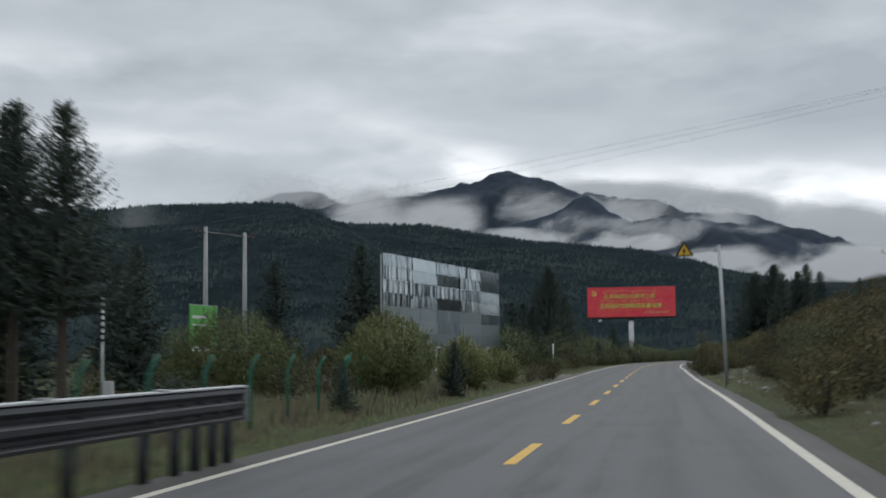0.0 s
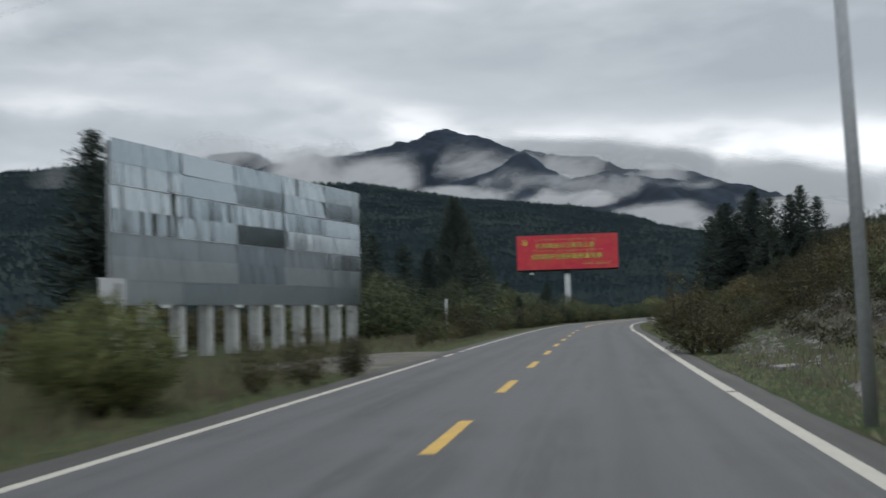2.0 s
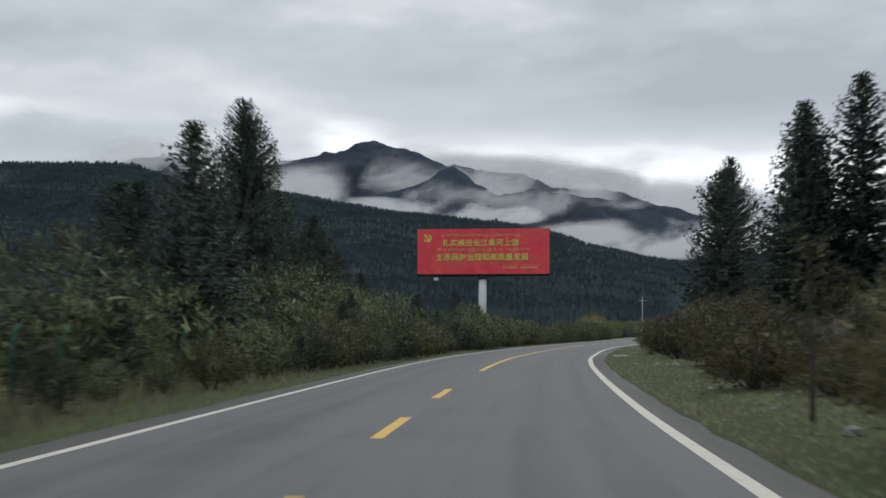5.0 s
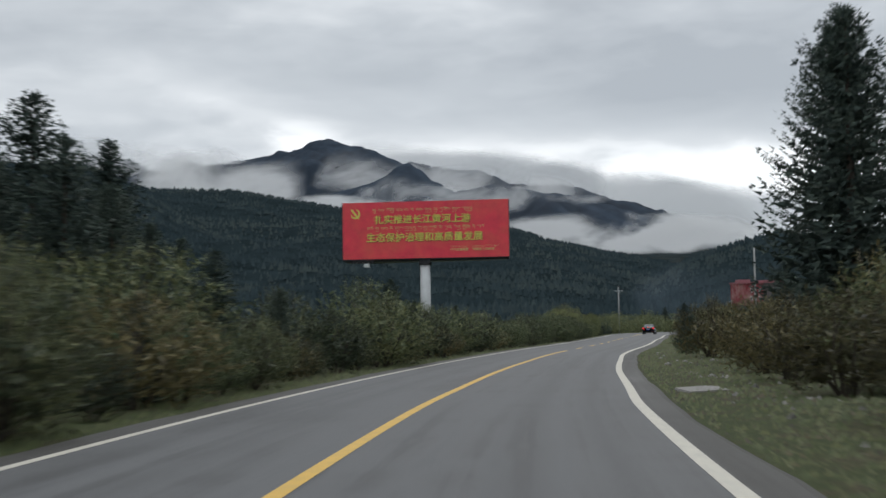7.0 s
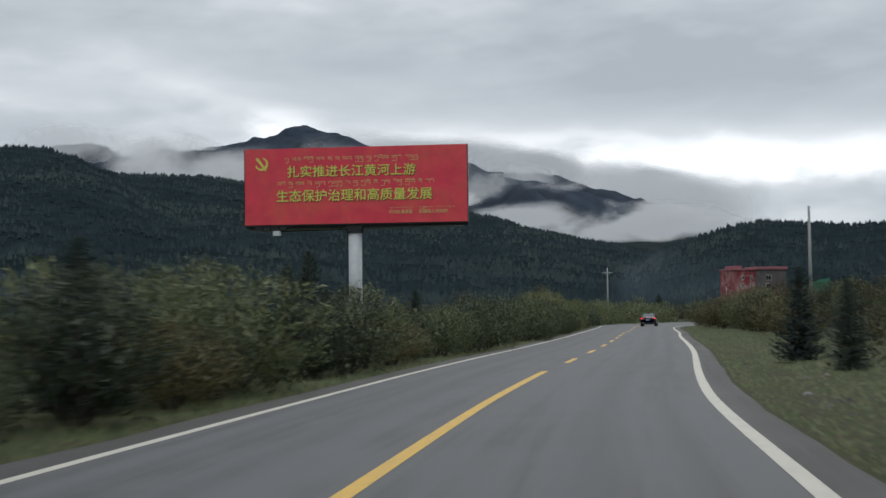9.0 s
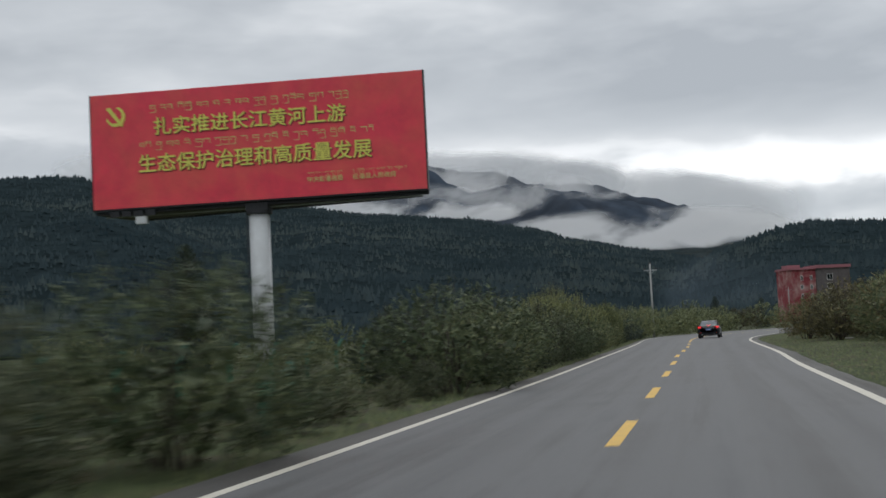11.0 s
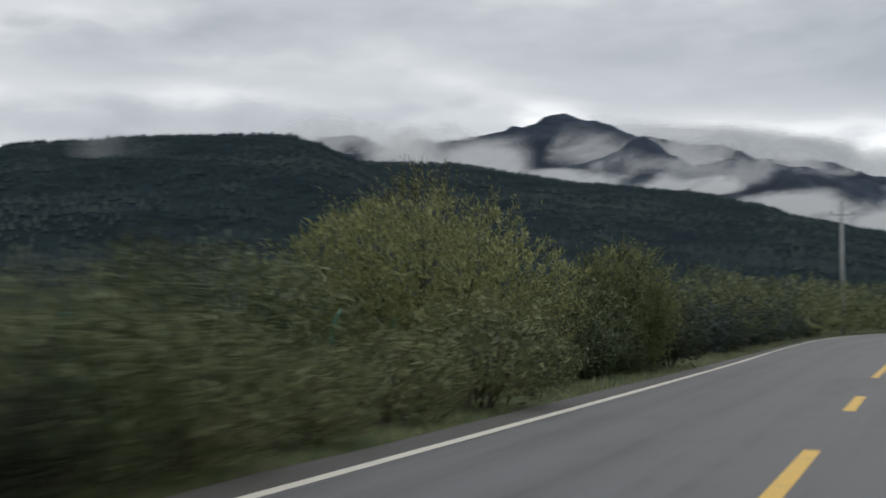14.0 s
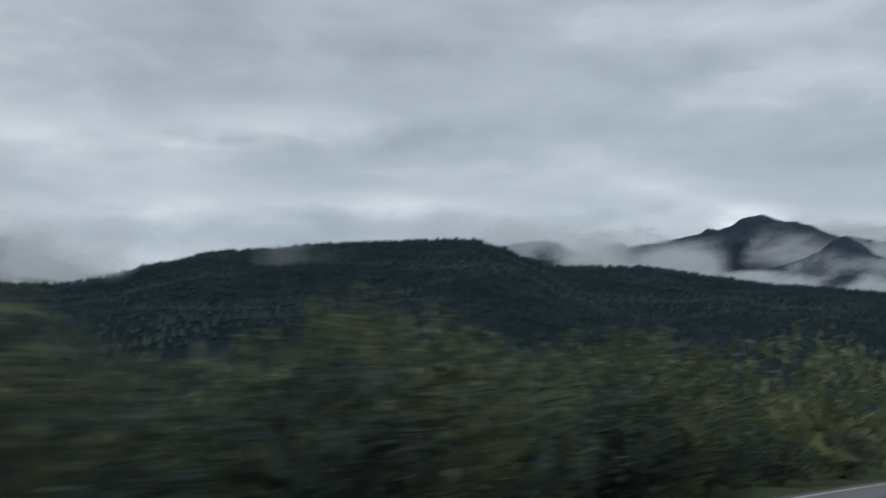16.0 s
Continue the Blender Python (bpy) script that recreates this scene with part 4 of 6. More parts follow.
# spruces: place, height
SPRUCES = [(80.5, 184.5, 13.4), (86.0, 188, 11.5), (79.2, 177.0, 11.6), (80.3, 144.6, 10.6), (83.0, 164.6, 13.1), (82.6, 145.2, 11.8), (83.4, 134.9, 10.2), (86.3, 141.2, 11.6), (94.0, 165.5, 11.2), (85.2, 138.0, 10.6), (88.0, 144.5, 10.9), (81.4, 152.5, 10.2), 
           (50.7, 126.2, 9.8), (59.2, 131, 8.0), (49.9, 148.5, 8.2), (62.4, 12.8, 8.4), (60.3, 13.8, 8.7), (58.2, 16.5, 9.0), (55.0, 19, 8.0),
           (50.2, 81.0, 10.2), (49.2, 64.2, 7.7), (53.4, 156.5, 13.2), (46.8, 188, 11.8), (48.8, 192, 10.2), (45.5, 201, 9.6), (44.8, 186, 9.4), (50.0, 189, 7.8), (47.4, 294, 7.4), (61.2, 165.5, 3.4), (62.3, 188, 3.2),
           (59.0, 62, 2.6), (76.2, 204.5, 2.1), (54.0, 140, 7.2), (38.5, 118, 9.5), (42, 168, 10.4), (63.5, 206, 2.6), (40, 232, 8.5), (49.7, 42.8, 7.2), (46.5, 47.0, 6.6), (86.2, 237, 6.4), (76.4, 211.5, 2.6), (89, 429, 5.2), (97, 437, 4.8)]
spruces = [spruce_meshes(5, 10.0, 3.9, 0.8), spruce_meshes(9, 10.0, 3.7, 0.8), spruce_meshes(14, 10.0, 3.4, 2.4, 2), spruce_meshes(17, 10.0, 3.5, 1.8, 1, 0.34)]
rng = random.Random(8)
for i, (x, y, h) in enumerate(SPRUCES):
    z = ground_height(x, y)
    kind_of = 2 if h in (13.4, 13.2) else (3 if h in (8.4, 8.7) else i % 2)
    lab = "tall dark green spruce standing beside the road" if h > 8 else "small dark spruce among roadside shrubs"
    plant("spruce", spruces[kind_of], x, y, rng.uniform(0, 360), (h - z) / 10.0, lab, "tree", "spruces along the road", ("trunk", "crown"))

SHRUB_PARTS = ("stem_clump", "foliage")
willows = [bush_meshes(21, 2.6, 3.0, 710, 0.118, M["willow"], 34), bush_meshes(22, 2.6, 3.6, 780, 0.123, M["willow"], 40), bush_meshes(23, 2.6, 2.5, 600, 0.115, M["dark_willow"], 36)]
thorns = [bush_meshes(31, 2.1, 2.8, 470, 0.113, M["thorn"], 30, 0.2), bush_meshes(32, 2.1, 2.3, 410, 0.108, M["thorn"], 30, 0.2)]


scrub, inner = [], []


def shrub(x, y, h, k, label, wide=1.0):
    off = x - along(RIGHT, min(y, 345))
    if y > 352 and off < 0:
        inner.append((x, y, h * 1.1))
        return None
    if (y > 335 and off > 0) or off > 10.5 or (off > 3 and h < 0.95):
        scrub.append((x, y, h * 1.1))
        return None
    tall = 2.6 if k < 3 else 2.1
    return plant("shrub", (willows + thorns)[k], x, y, rng.uniform(0, 360), h / tall * wide, label, "shrub", "roadside shrubs", SHRUB_PARTS, tall=1 / wide)


# single shrubs: place, height, kind
SHRUBS = [(66.0, 20.5, 1.3, 3), (65.0, 16.5, 1.0, 4), (67.2, 29.0, 1.1, 3), (56.5, 113.5, 4.3, 1), (60.0, 119, 3.7, 0), (52.0, 108, 3.8, 1), (57.5, 149, 4.4, 1), (60.3, 151.5, 3.1, 0), (59.2, 165, 3.5, 1), (61.8, 185, 3.2, 0), (60.5, 176, 2.8, 2), (58.3, 158, 3.6, 0), (62.6, 149.5, 2.5, 2), (62.5, 197, 2.3, 1), (61.2, 206, 2.8, 0), (68.4, 254, 2.2, 1), (66.8, 255.5, 2.2, 0), (66.3, 252, 2.1, 2), (57.0, 107, 4.2, 0), (54, 119, 4.0, 1), (70.5, 291.3, 1.8, 1), (69.8, 294.6, 2.1, 0), (68.9, 298.0, 2.3, 1),
          (58.0, 14.0, 3.2, 0), (56.5, 7.0, 3.4, 3), (67.5, 21, 1.2, 3), (82.9, 27.5, 2.2, 0), (82.3, 24.0, 1.5, 4), (82.1, 11.2, 1.5, 4), (84.0, 31.5, 2.3, 4)]
for x, y, h, k in SHRUBS:
    shrub(x, y, h, k, "olive green willow shrub with upright shoots" if k < 3 else "brownish autumn thorn shrub on the verge", 1.15)
for x, y, h, k in ((69.5, 50.2, 1.2, 3), (69.3, 47.6, 1.0, 4), (69.45, 54.1, 0.98, 3), (68.9, 56.6, 0.8, 4), (66.0, 78.5, 0.7, 4), (65.3, 83.0, 0.9, 3)):
    shrub(x, y, h, k, "slim upright brownish weeds beside the pull-in", 0.72)
# large rounded willows: place, height, width
DOMES = [(61.9, 25.8, 3.3, 5.3, 2700), (68.3, 24.2, 2.85, 3.3, 1700), (63.2, 43.0, 3.4, 4.9, 1500), (68.8, 34.2, 2.1, 2.2, 1000), (68.4, 43.0, 1.7, 2.4, 900), (68.35, 308.4, 4.15, 6.5, 4000), (71.7, 314.2, 3.1, 3.0, 2000)]
for i, (x, y, h, w, n) in enumerate(DOMES):
    plant("shrub", bush_meshes(41 + i, h, w, int(n * 1.3), 0.115 if h < 4 and y < 100 else 0.105, M["willow_tips"], 60 if h < 4 else 150, 0.3 if y < 100 else 0.16), x, y, 50 * i, 1.0, "large rounded olive green willow shrub with upright shoots", "shrub", "roadside shrubs", SHRUB_PARTS)
for x, y, h, w in ((65.5, 13.0, 1.2, 2.4),):
    plant("shrub", bush_meshes(int(x * 7), h, w, 420, 0.085, M["needle"], 14, 0.0), x, y, 40, 1.0, "dark green juniper bush with dense needles" if y > 100 else "low dark green juniper bush on the verge", "shrub", "roadside shrubs", SHRUB_PARTS)
plant("spruce", spruces[1], 70.6, 24.6, 70, 0.19, "small dark spruce among roadside shrubs", "tree", "spruces along the road", ("trunk", "crown"))
plant("spruce", spruces[0], 71.0, 10.8, 20, 0.14, "small dark spruce among roadside shrubs", "tree", "spruces along the road", ("trunk", "crown"))
# dark-needled bush that stands in for the shade at the willows' feet
shade_bush = bush_meshes(77, 1.2, 1.9, 420, 0.085, M["needle"], 12, 0.0)
# the slope on the outer side
BANK_SHRUBS = [(76.8, 181.2, 1.8, 3), (76.1, 176.4, 1.7, 4), (75.5, 170.6, 1.5, 4), (77.4, 191.4, 1.8, 3), (75.4, 185.5, 2.2, 4), (74.9, 190.8, 0.8, 0), (76.0, 98, 1.9, 4), (76.9, 104, 2.3, 3), (75.7, 120, 1.9, 4), (76.3, 128, 2.2, 3), (76.4, 137, 2.1, 4), (77.2, 151, 2.4, 4), (78.4, 165, 2.6, 3), (77.4, 158, 2.2, 3), (77.6, 173, 1.9, 0),
               (84.5, 60, 2.0, 3), (86.0, 70, 2.2, 4), (84.0, 77, 2.3, 3), (85.4, 33, 2.4, 4), (84.6, 26, 2.0, 3), (86.2, 40, 2.0, 3), (87.0, 52, 1.8, 4)]
y = 50.0
while y < 330:
    y += rng.uniform(1.0, 1.9)
    u = rng.random()
    off = (5.2 if y < 100 else 6.0) + 1.0 * smooth01(140, 170, y) * (1 - smooth01(190, 215, y)) + u * (13 if y < 190 else 8)
    if y > 296 and off < 6.6:
        off += 1.5
    if (y < 82 and off < 11 and rng.random() < 0.4) or (200 < y < 245 and rng.random() < 0.45):
        continue
    h = rng.uniform(1.0, 2.1) * (1.15 - 0.35 * u) * (0.8 if 195 < y < 250 else 1.0)
    BANK_SHRUBS.append((along(RIGHT, y) + off, y, h, rng.choice((3, 4, 3, 4, 3, 0) if y < 190 else (3, 4, 0, 3, 2, 4))))
for i in range(140):
    y = rng.uniform(36, 112) if i < 90 else rng.uniform(62, 112)
    BANK_SHRUBS.append((along(RIGHT, y) + rng.uniform(3.9, 12.5), y, rng.uniform(0.4, 0.93), rng.choice((3, 4, 4, 3, 0))))
for i in range(30):
    y = 86 + i * 1.7 + rng.uniform(-0.8, 0.8)
    BANK_SHRUBS.append((along(RIGHT, y) + rng.uniform(3.0, 6.0), y, rng.uniform(0.96, 1.6), rng.choice((3, 4, 4, 3, 0, 2))))
BANK_SHRUBS += [(84.6, 22.0, 1.9, 3), (83.5, 18.5, 1.2, 4), (85.0, 26.5, 2.5, 3), (82.6, 33.5, 1.7, 3), (81.6, 38.5, 1.5, 4), (84.2, 36.0, 2.3, 3), (82.9, 43.0, 1.9, 4), (84.8, 14.0, 1.5, 3), (86.2, 18.0, 2.2, 4), (85.8, 9.0, 1.4, 4), (81.3, 46.5, 1.3, 3),
                (75.5, 150.4, 2.0, 3), (76.4, 153.6, 2.3, 4), (75.2, 157.6, 1.9, 3), (75.0, 163.0, 1.8, 4), (75.2, 168.0, 1.9, 3), (76.3, 148.0, 1.6, 4), (76.9, 159.5, 2.5, 0), (83.7, 288.5, 2.5, 3), (84.6, 293.0, 2.9, 4), (83.6, 298.5, 2.3, 3), (85.2, 302.5, 2.6, 0), (86.4, 296.5, 3.1, 3), (85.4, 284.0, 2.7, 4), (76.9, 206.0, 0.9, 3), (78.3, 71.3, 1.35, 4), (77.3, 66.7, 1.7, 4), (77.9, 65.2, 1.2, 3), (84.0, 272, 3.0, 1), (85.6, 280, 3.1, 3), (83.4, 263, 2.5, 3), (87.0, 290, 3.0, 0), (82.3, 251, 2.2, 4), (88.6, 299, 2.8, 3), (86.2, 268, 2.6, 4), (81.4, 240, 1.9, 3), (91.2, 306, 2.7, 3), (93.6, 308, 2.6, 4), (90.0, 310, 2.4, 0), (92.4, 311, 2.6, 3)]
for x, y, h, k in BANK_SHRUBS:
    shrub(x, y, h, k, "brown autumn thorn shrub on the stony slope" if k > 2 else "dull green willow shrub on the stony slope", 1.25)
# the belt along the inner side
y = 87.0
while y < 405:
    belt = smooth01(120, 140, y)
    x = along(LEFT, y) - rng.uniform(1.75, 2.4) - 0.7 * (1 - belt) + 0.45 * smooth01(215, 240, y)
    h = rng.uniform(0.95, 2.45) * (0.8 + 0.25 * belt)
    if y > 345:
        h = rng.uniform(2.2, 2.9)
    if 234 < y < 248:
        h *= 0.45
    if 303 < y < 372:
        y += 2.0
        continue
    k = rng.choice((0, 0, 1, 1, 2, 2, 2, 2, 2, 3) if y < 225 or y > 300 else (0, 1, 2, 2, 2)) if y > 100 else rng.choice((0, 2, 3, 4))
    if 265 < y < 303:
        k = int(y) % 3
    shrub(x, y, h, k, "olive green willow shrub in the roadside belt" if k < 3 else "brownish thorn shrub in the roadside belt", 1.2)
    y += rng.uniform(2.0, 3.4) * (1.25 if y < 130 or y > 345 else 1.0)

for y, off, h in ((118, 3.9, 2.3), (129.5, 3.0, 1.9), (141, 2.6, 2.5), (147.5, 3.4, 3.0), (158.5, 2.7, 2.2), (171, 2.9, 2.6), (181, 3.2, 1.9), (194.5, 2.9, 2.7), (212, 3.3, 2.2), (223.5, 2.9, 2.4)):
    plant("spruce", spruces[int(y) % 2], along(LEFT, y) - off, y, y * 17, h / 10.0, "small dark spruce among roadside shrubs", "tree", "spruces along the road", ("trunk", "crown"))

for i in range(9):
    y = 303.5 + 1.75 * i
    shrub(along(LEFT, y) - 2.25 - 0.3 * (i % 2), y, 0.8 + 0.25 * ((i * 5) % 3), i % 2, "low willow shoots at the foot of larger shrubs", 1.3)

# a close group of spruces behind the belt
for x, y, h, k in ((53.2, 175.7, 8.3, 0), (52.0, 173.0, 7.4, 1), (53.4, 179.6, 7.0, 0), (50.6, 171.0, 7.8, 1), (55.6, 177.5, 5.4, 1)):
    plant("spruce", spruces[k], x, y, x * 31, h / 10.0, "dark green spruce in a close roadside group", "tree", "spruces along the road", ("trunk", "crown"))

# rounded willows past the great dome: distance along the road, height
for i, (y, h) in enumerate(((318.5, 1.7), (322, 1.6), (326, 1.9), (330.3, 3.0), (334, 1.9), (338.2, 2.8), (342, 2.4), (346.2, 2.9), (350.5, 2.7), (355, 3.0), (360, 2.8), (365, 2.9), (370, 2.8))):
    shrub(along(LEFT, y) - 2.7 + 0.3 * (i % 2), y, h, i % 2, "olive green willow shrub in the roadside belt")
# added bushes: their dark colour makes the shade under the willows
for y, h, w in ((325.0, 1.7, 1.6), (329.2, 1.6, 1.9), (332.0, 2.0, 1.6), (336.2, 2.0, 1.7), (340.2, 2.2, 1.9), (344.6, 1.9, 1.7), (348.6, 1.8, 1.8), (353.2, 1.1, 1.8), (357.6, 1.1, 1.8)):
    plant("shrub", shade_bush, along(LEFT, y) - 2.0, y, y * 31, h / 1.2, "low dark bush added for the shade below the willows", "shrub", "roadside shrubs", SHRUB_PARTS)
for x, y, h, k in ((70.9, 311.4, 2.2, 1), (72.6, 316.4, 1.9, 2), (71.9, 312.6, 1.3, 0)):
    shrub(x, y, h, k, "olive green willow shrub in the roadside belt")



def thicket(name, spots, mat, label, seed, sprigs=150, leaf=0.19):
    """Many shrubs too far in to tell apart, as one growth."""
    r = random.Random(seed)
    shapes = [dome_shapes(seed + q, 2.4, 3.2, sprigs, leaf, 12)[1:] for q in range(3)]
    s, facing = Shape(), []
    for x, y, h in spots:
        src, face = r.choice(shapes)
        a, k, z = r.random() * 6.283, h / 2.4, ground_height(x, y)
        c, si = math.cos(a) * k, math.sin(a) * k
        s.add([(x + c * p[0] - si * p[1], y + si * p[0] + c * p[1], z + k * p[2]) for p in src.v], src.f)
        facing += [(math.cos(a) * n.x - math.sin(a) * n.y, math.sin(a) * n.x + math.cos(a) * n.y, n.z) for n in face]
    tagged(new(name, leafy_mesh(name, s, facing, mat)), label, "thicket", kind="stuff")


back = inner
y = 118.0
while y < 430:
    x = along(LEFT, min(y, 405)) - rng.uniform(4.4, 7.5)
    low = 0.4 if 236 < y < 275 else (0.6 if 215 < y < 295 else 1.0)
    back.append((x, y, rng.uniform(1.5, 2.6) * low))
    back.append((x - rng.uniform(2.5, 9), y + rng.uniform(-1.5, 1.5), rng.uniform(1.4, 2.8) * low))
    y += rng.uniform(3.2, 4.6)
back += [(rng.uniform(41, 56), rng.uniform(262, 302), rng.uniform(1.9, 2.7)) for _ in range(16)]
meadow = [(rng.uniform(43.5, 51), rng.uniform(76, 114), rng.uniform(1.8, 2.7)) for _ in range(16)]
meadow += [(rng.uniform(20, 50), rng.uniform(62, 150), rng.uniform(1.2, 2.6)) for _ in range(52)]
meadow += [(rng.uniform(44, 60), rng.uniform(28, 58), rng.uniform(0.9, 1.8)) for _ in range(22)]
thicket("meadow_scrub", meadow, M["thorn"], "dull brown-green scrub over the meadow behind the hoarding", 91)
thicket("willow_thicket", back, M["willow"], "dense olive willow thicket behind the roadside belt", 61)
far = [(rng.uniform(78, 175), rng.uniform(410, 520), rng.uniform(2.8, 4.4)) for _ in range(52)] + [(rng.uniform(20, 78), rng.uniform(425, 520), rng.uniform(2.0, 3.2)) for _ in range(28)]
far += [(rng.uniform(104, 150), rng.uniform(355, 410), rng.uniform(2.0, 3.2)) for _ in range(22)]
thicket("slope_scrub", scrub, M["thorn"], "brown autumn scrub spread over the slope", 81, 105, 0.2)
thicket("far_thicket", far, M["willow"], "distant olive thicket round the bend", 71, 75, 0.27)


def sapling(x, y, h):
    """A thin young tree with a sparse crown."""
    r = random.Random(int(x * 10))
    t, c = Shape(), Shape()
    t.tube([(0, 0, -0.2), (0.02, 0, h * 0.4), (-0.03, 0.02, h * 0.75), (0.02, 0, h)], [0.05, 0.04, 0.025, 0.008], 6)
    for i in range(16):
        z = h * r.uniform(0.35, 0.97)
        a = r.random() * 6.283
        tip = Vector((math.cos(a), math.sin(a), 0.9)) * h * r.uniform(0.08, 0.2) + Vector((0, 0, z))
        for q in range(14):
            p = Vector((0, 0, z)).lerp(tip, r.uniform(0.4, 1.1)) + Vector((r.gauss(0, 0.07), r.gauss(0, 0.07), r.gauss(0, 0.07)))
            d = Vector((r.gauss(0, 1), r.gauss(0, 1), r.gauss(0, 1))).normalized() * 0.1
            e = d.cross(Vector((r.gauss(0, 1), r.gauss(0, 1), 1))).normalized() * 0.03
            c.add([p, p + d * 0.5 + e, p + d, p + d * 0.5 - e], [(0, 1, 2, 3)])
    ob = thing("sapling", pose(x, y, ground_height(x, y)), "thin young tree with a sparse brown crown", "tree", "saplings by the road")
    part("trunk", t, M["twig"], ob)
    part("crown", c, M["thorn"], ob)


for x, y, h in ((76.3, 87.2, 3.1), (77.2, 66.5, 2.4), (75.6, 110.0, 2.6)):
    sapling(x, y, h)


def verge_grass():
    """Tufts of short grass and dry stalks along both verges."""
    r = random.Random(77)
    green, dry = Shape(), Shape()
    for i in range(46000):
        y = r.uniform(-18, 345)
        s = green
        if r.random() < 0.55:
            off = 0.75 + r.random() ** 1.6 * 6
            x = along(LEFT, y) - off
            if 58 < y < 73 and off < 4.5:
                continue
            if r.random() < smooth01(1.3, 2.6, off) * 0.65:
                s = dry
        else:
            off = 1.05 + r.random() ** 1.5 * 7
            x = along(RIGHT, y) + off
        z = ground_height(x, y)
        h = r.uniform(0.05, 0.2) * (1.0 if off > 2 else 0.7) * (2.0 if r.random() < 0.05 else 1.0)
        if x > 70 and x > along(RIGHT, y):
            h *= 0.55
        a = r.uniform(0.5, 2.64)
        for q in range(2):
            b = r.uniform(0.4, 2.74)
            w = 0.012 + 0.014 * r.random()
            d = Vector((math.cos(b), math.sin(b), 0))
            e = Vector((-d.y, d.x, 0))
            p = Vector((x, y, z - 0.01)) + d * 0.05 * q
            s.add([p - e * w, p + e * w, p + d * h * r.uniform(0.3, 0.9) + Vector((0, 0, h))], [(0, 2, 1)])
    # close turf on the outer verge
    for i in range(22000):
        y = r.uniform(30, 215) if i % 6 else r.uniform(215, 320)
        off = 0.75 + r.random() ** 1.3 * 5.5
        x = along(RIGHT, y) + off
        z, h, a = ground_height(x, y), r.uniform(0.03, 0.1), r.uniform(0.5, 2.64)
        d = Vector((math.cos(a), math.sin(a), 0))
        e = Vector((-d.y, d.x, 0)) * r.uniform(0.03, 0.07)
        p = Vector((x, y, z - 0.01))
        (dry if r.random() < 0.12 else green).add([p - e, p + e, p + d * h * r.uniform(0.3, 1.2) + Vector((0, 0, h))], [(0, 2, 1)])
    # rank weeds on the outer verge of the first stretch
    for i in range(4200):
        y = r.uniform(-14, 62)
        off = 1.15 + r.random() ** 1.2 * 6
        x = along(RIGHT, y) + off
        if fbm(x * 0.5, y * 0.5, 3.0) < -0.05:
            continue
        z, h = ground_height(x, y), r.uniform(0.08, 0.34) * smooth01(0.9, 2.2, off) + 0.05
        for q in range(3):
            b = r.uniform(0.4, 2.74)
            d = Vector((math.cos(b), math.sin(b), 0))
            e = Vector((-d.y, d.x, 0)) * (0.012 + 0.016 * r.random())
            p = Vector((x, y, z - 0.01)) + d * 0.05 * q
            (green if i % 4 == 0 else dry).add([p - e, p + e, p + d * h * r.uniform(0.15, 0.8) + Vector((0, 0, h))], [(0, 2, 1)])
    # taller dry weeds behind the barrier and along the first stretch
    for i in range(15000):
        y = r.uniform(-18, 62) if i % 5 else r.uniform(62, 130)
        off = 1.5 + r.random() ** 1.2 * 9
        x = along(LEFT, y) - off
        if (54 < y < 77 and off < 7) or fbm(x * 0.35, y * 0.35, 7.0) < -0.12:
            continue
        z, h, a = ground_height(x, y), r.uniform(0.18, 0.55) * smooth01(1.2, 3.0, off) + 0.08, r.uniform(0.5, 2.64)
        for q in range(3):
            b = r.uniform(0.4, 2.74)
            d = Vector((math.cos(b), math.sin(b), 0))
            e = Vector((-d.y, d.x, 0)) * (0.014 + 0.016 * r.random())
            p = Vector((x, y, z - 0.01)) + d * 0.05 * q
            (green if i % 3 == 0 else dry).add([p - e, p + e, p + d * h * r.uniform(0.15, 0.6) + Vector((0, 0, h))], [(0, 2, 1)])
    for name, s, label in (("verge_grass", green, "short green grass on the verges"), ("dry_grass", dry, "dry brown grass and weeds on the verge")):
        tagged(new(name, leafy_mesh(name, s, [(0.0, 0.0, 1.0)] * len(s.v), M["grass" if s is green else "dry_grass"])), label, "grass", kind="stuff")


verge_grass()


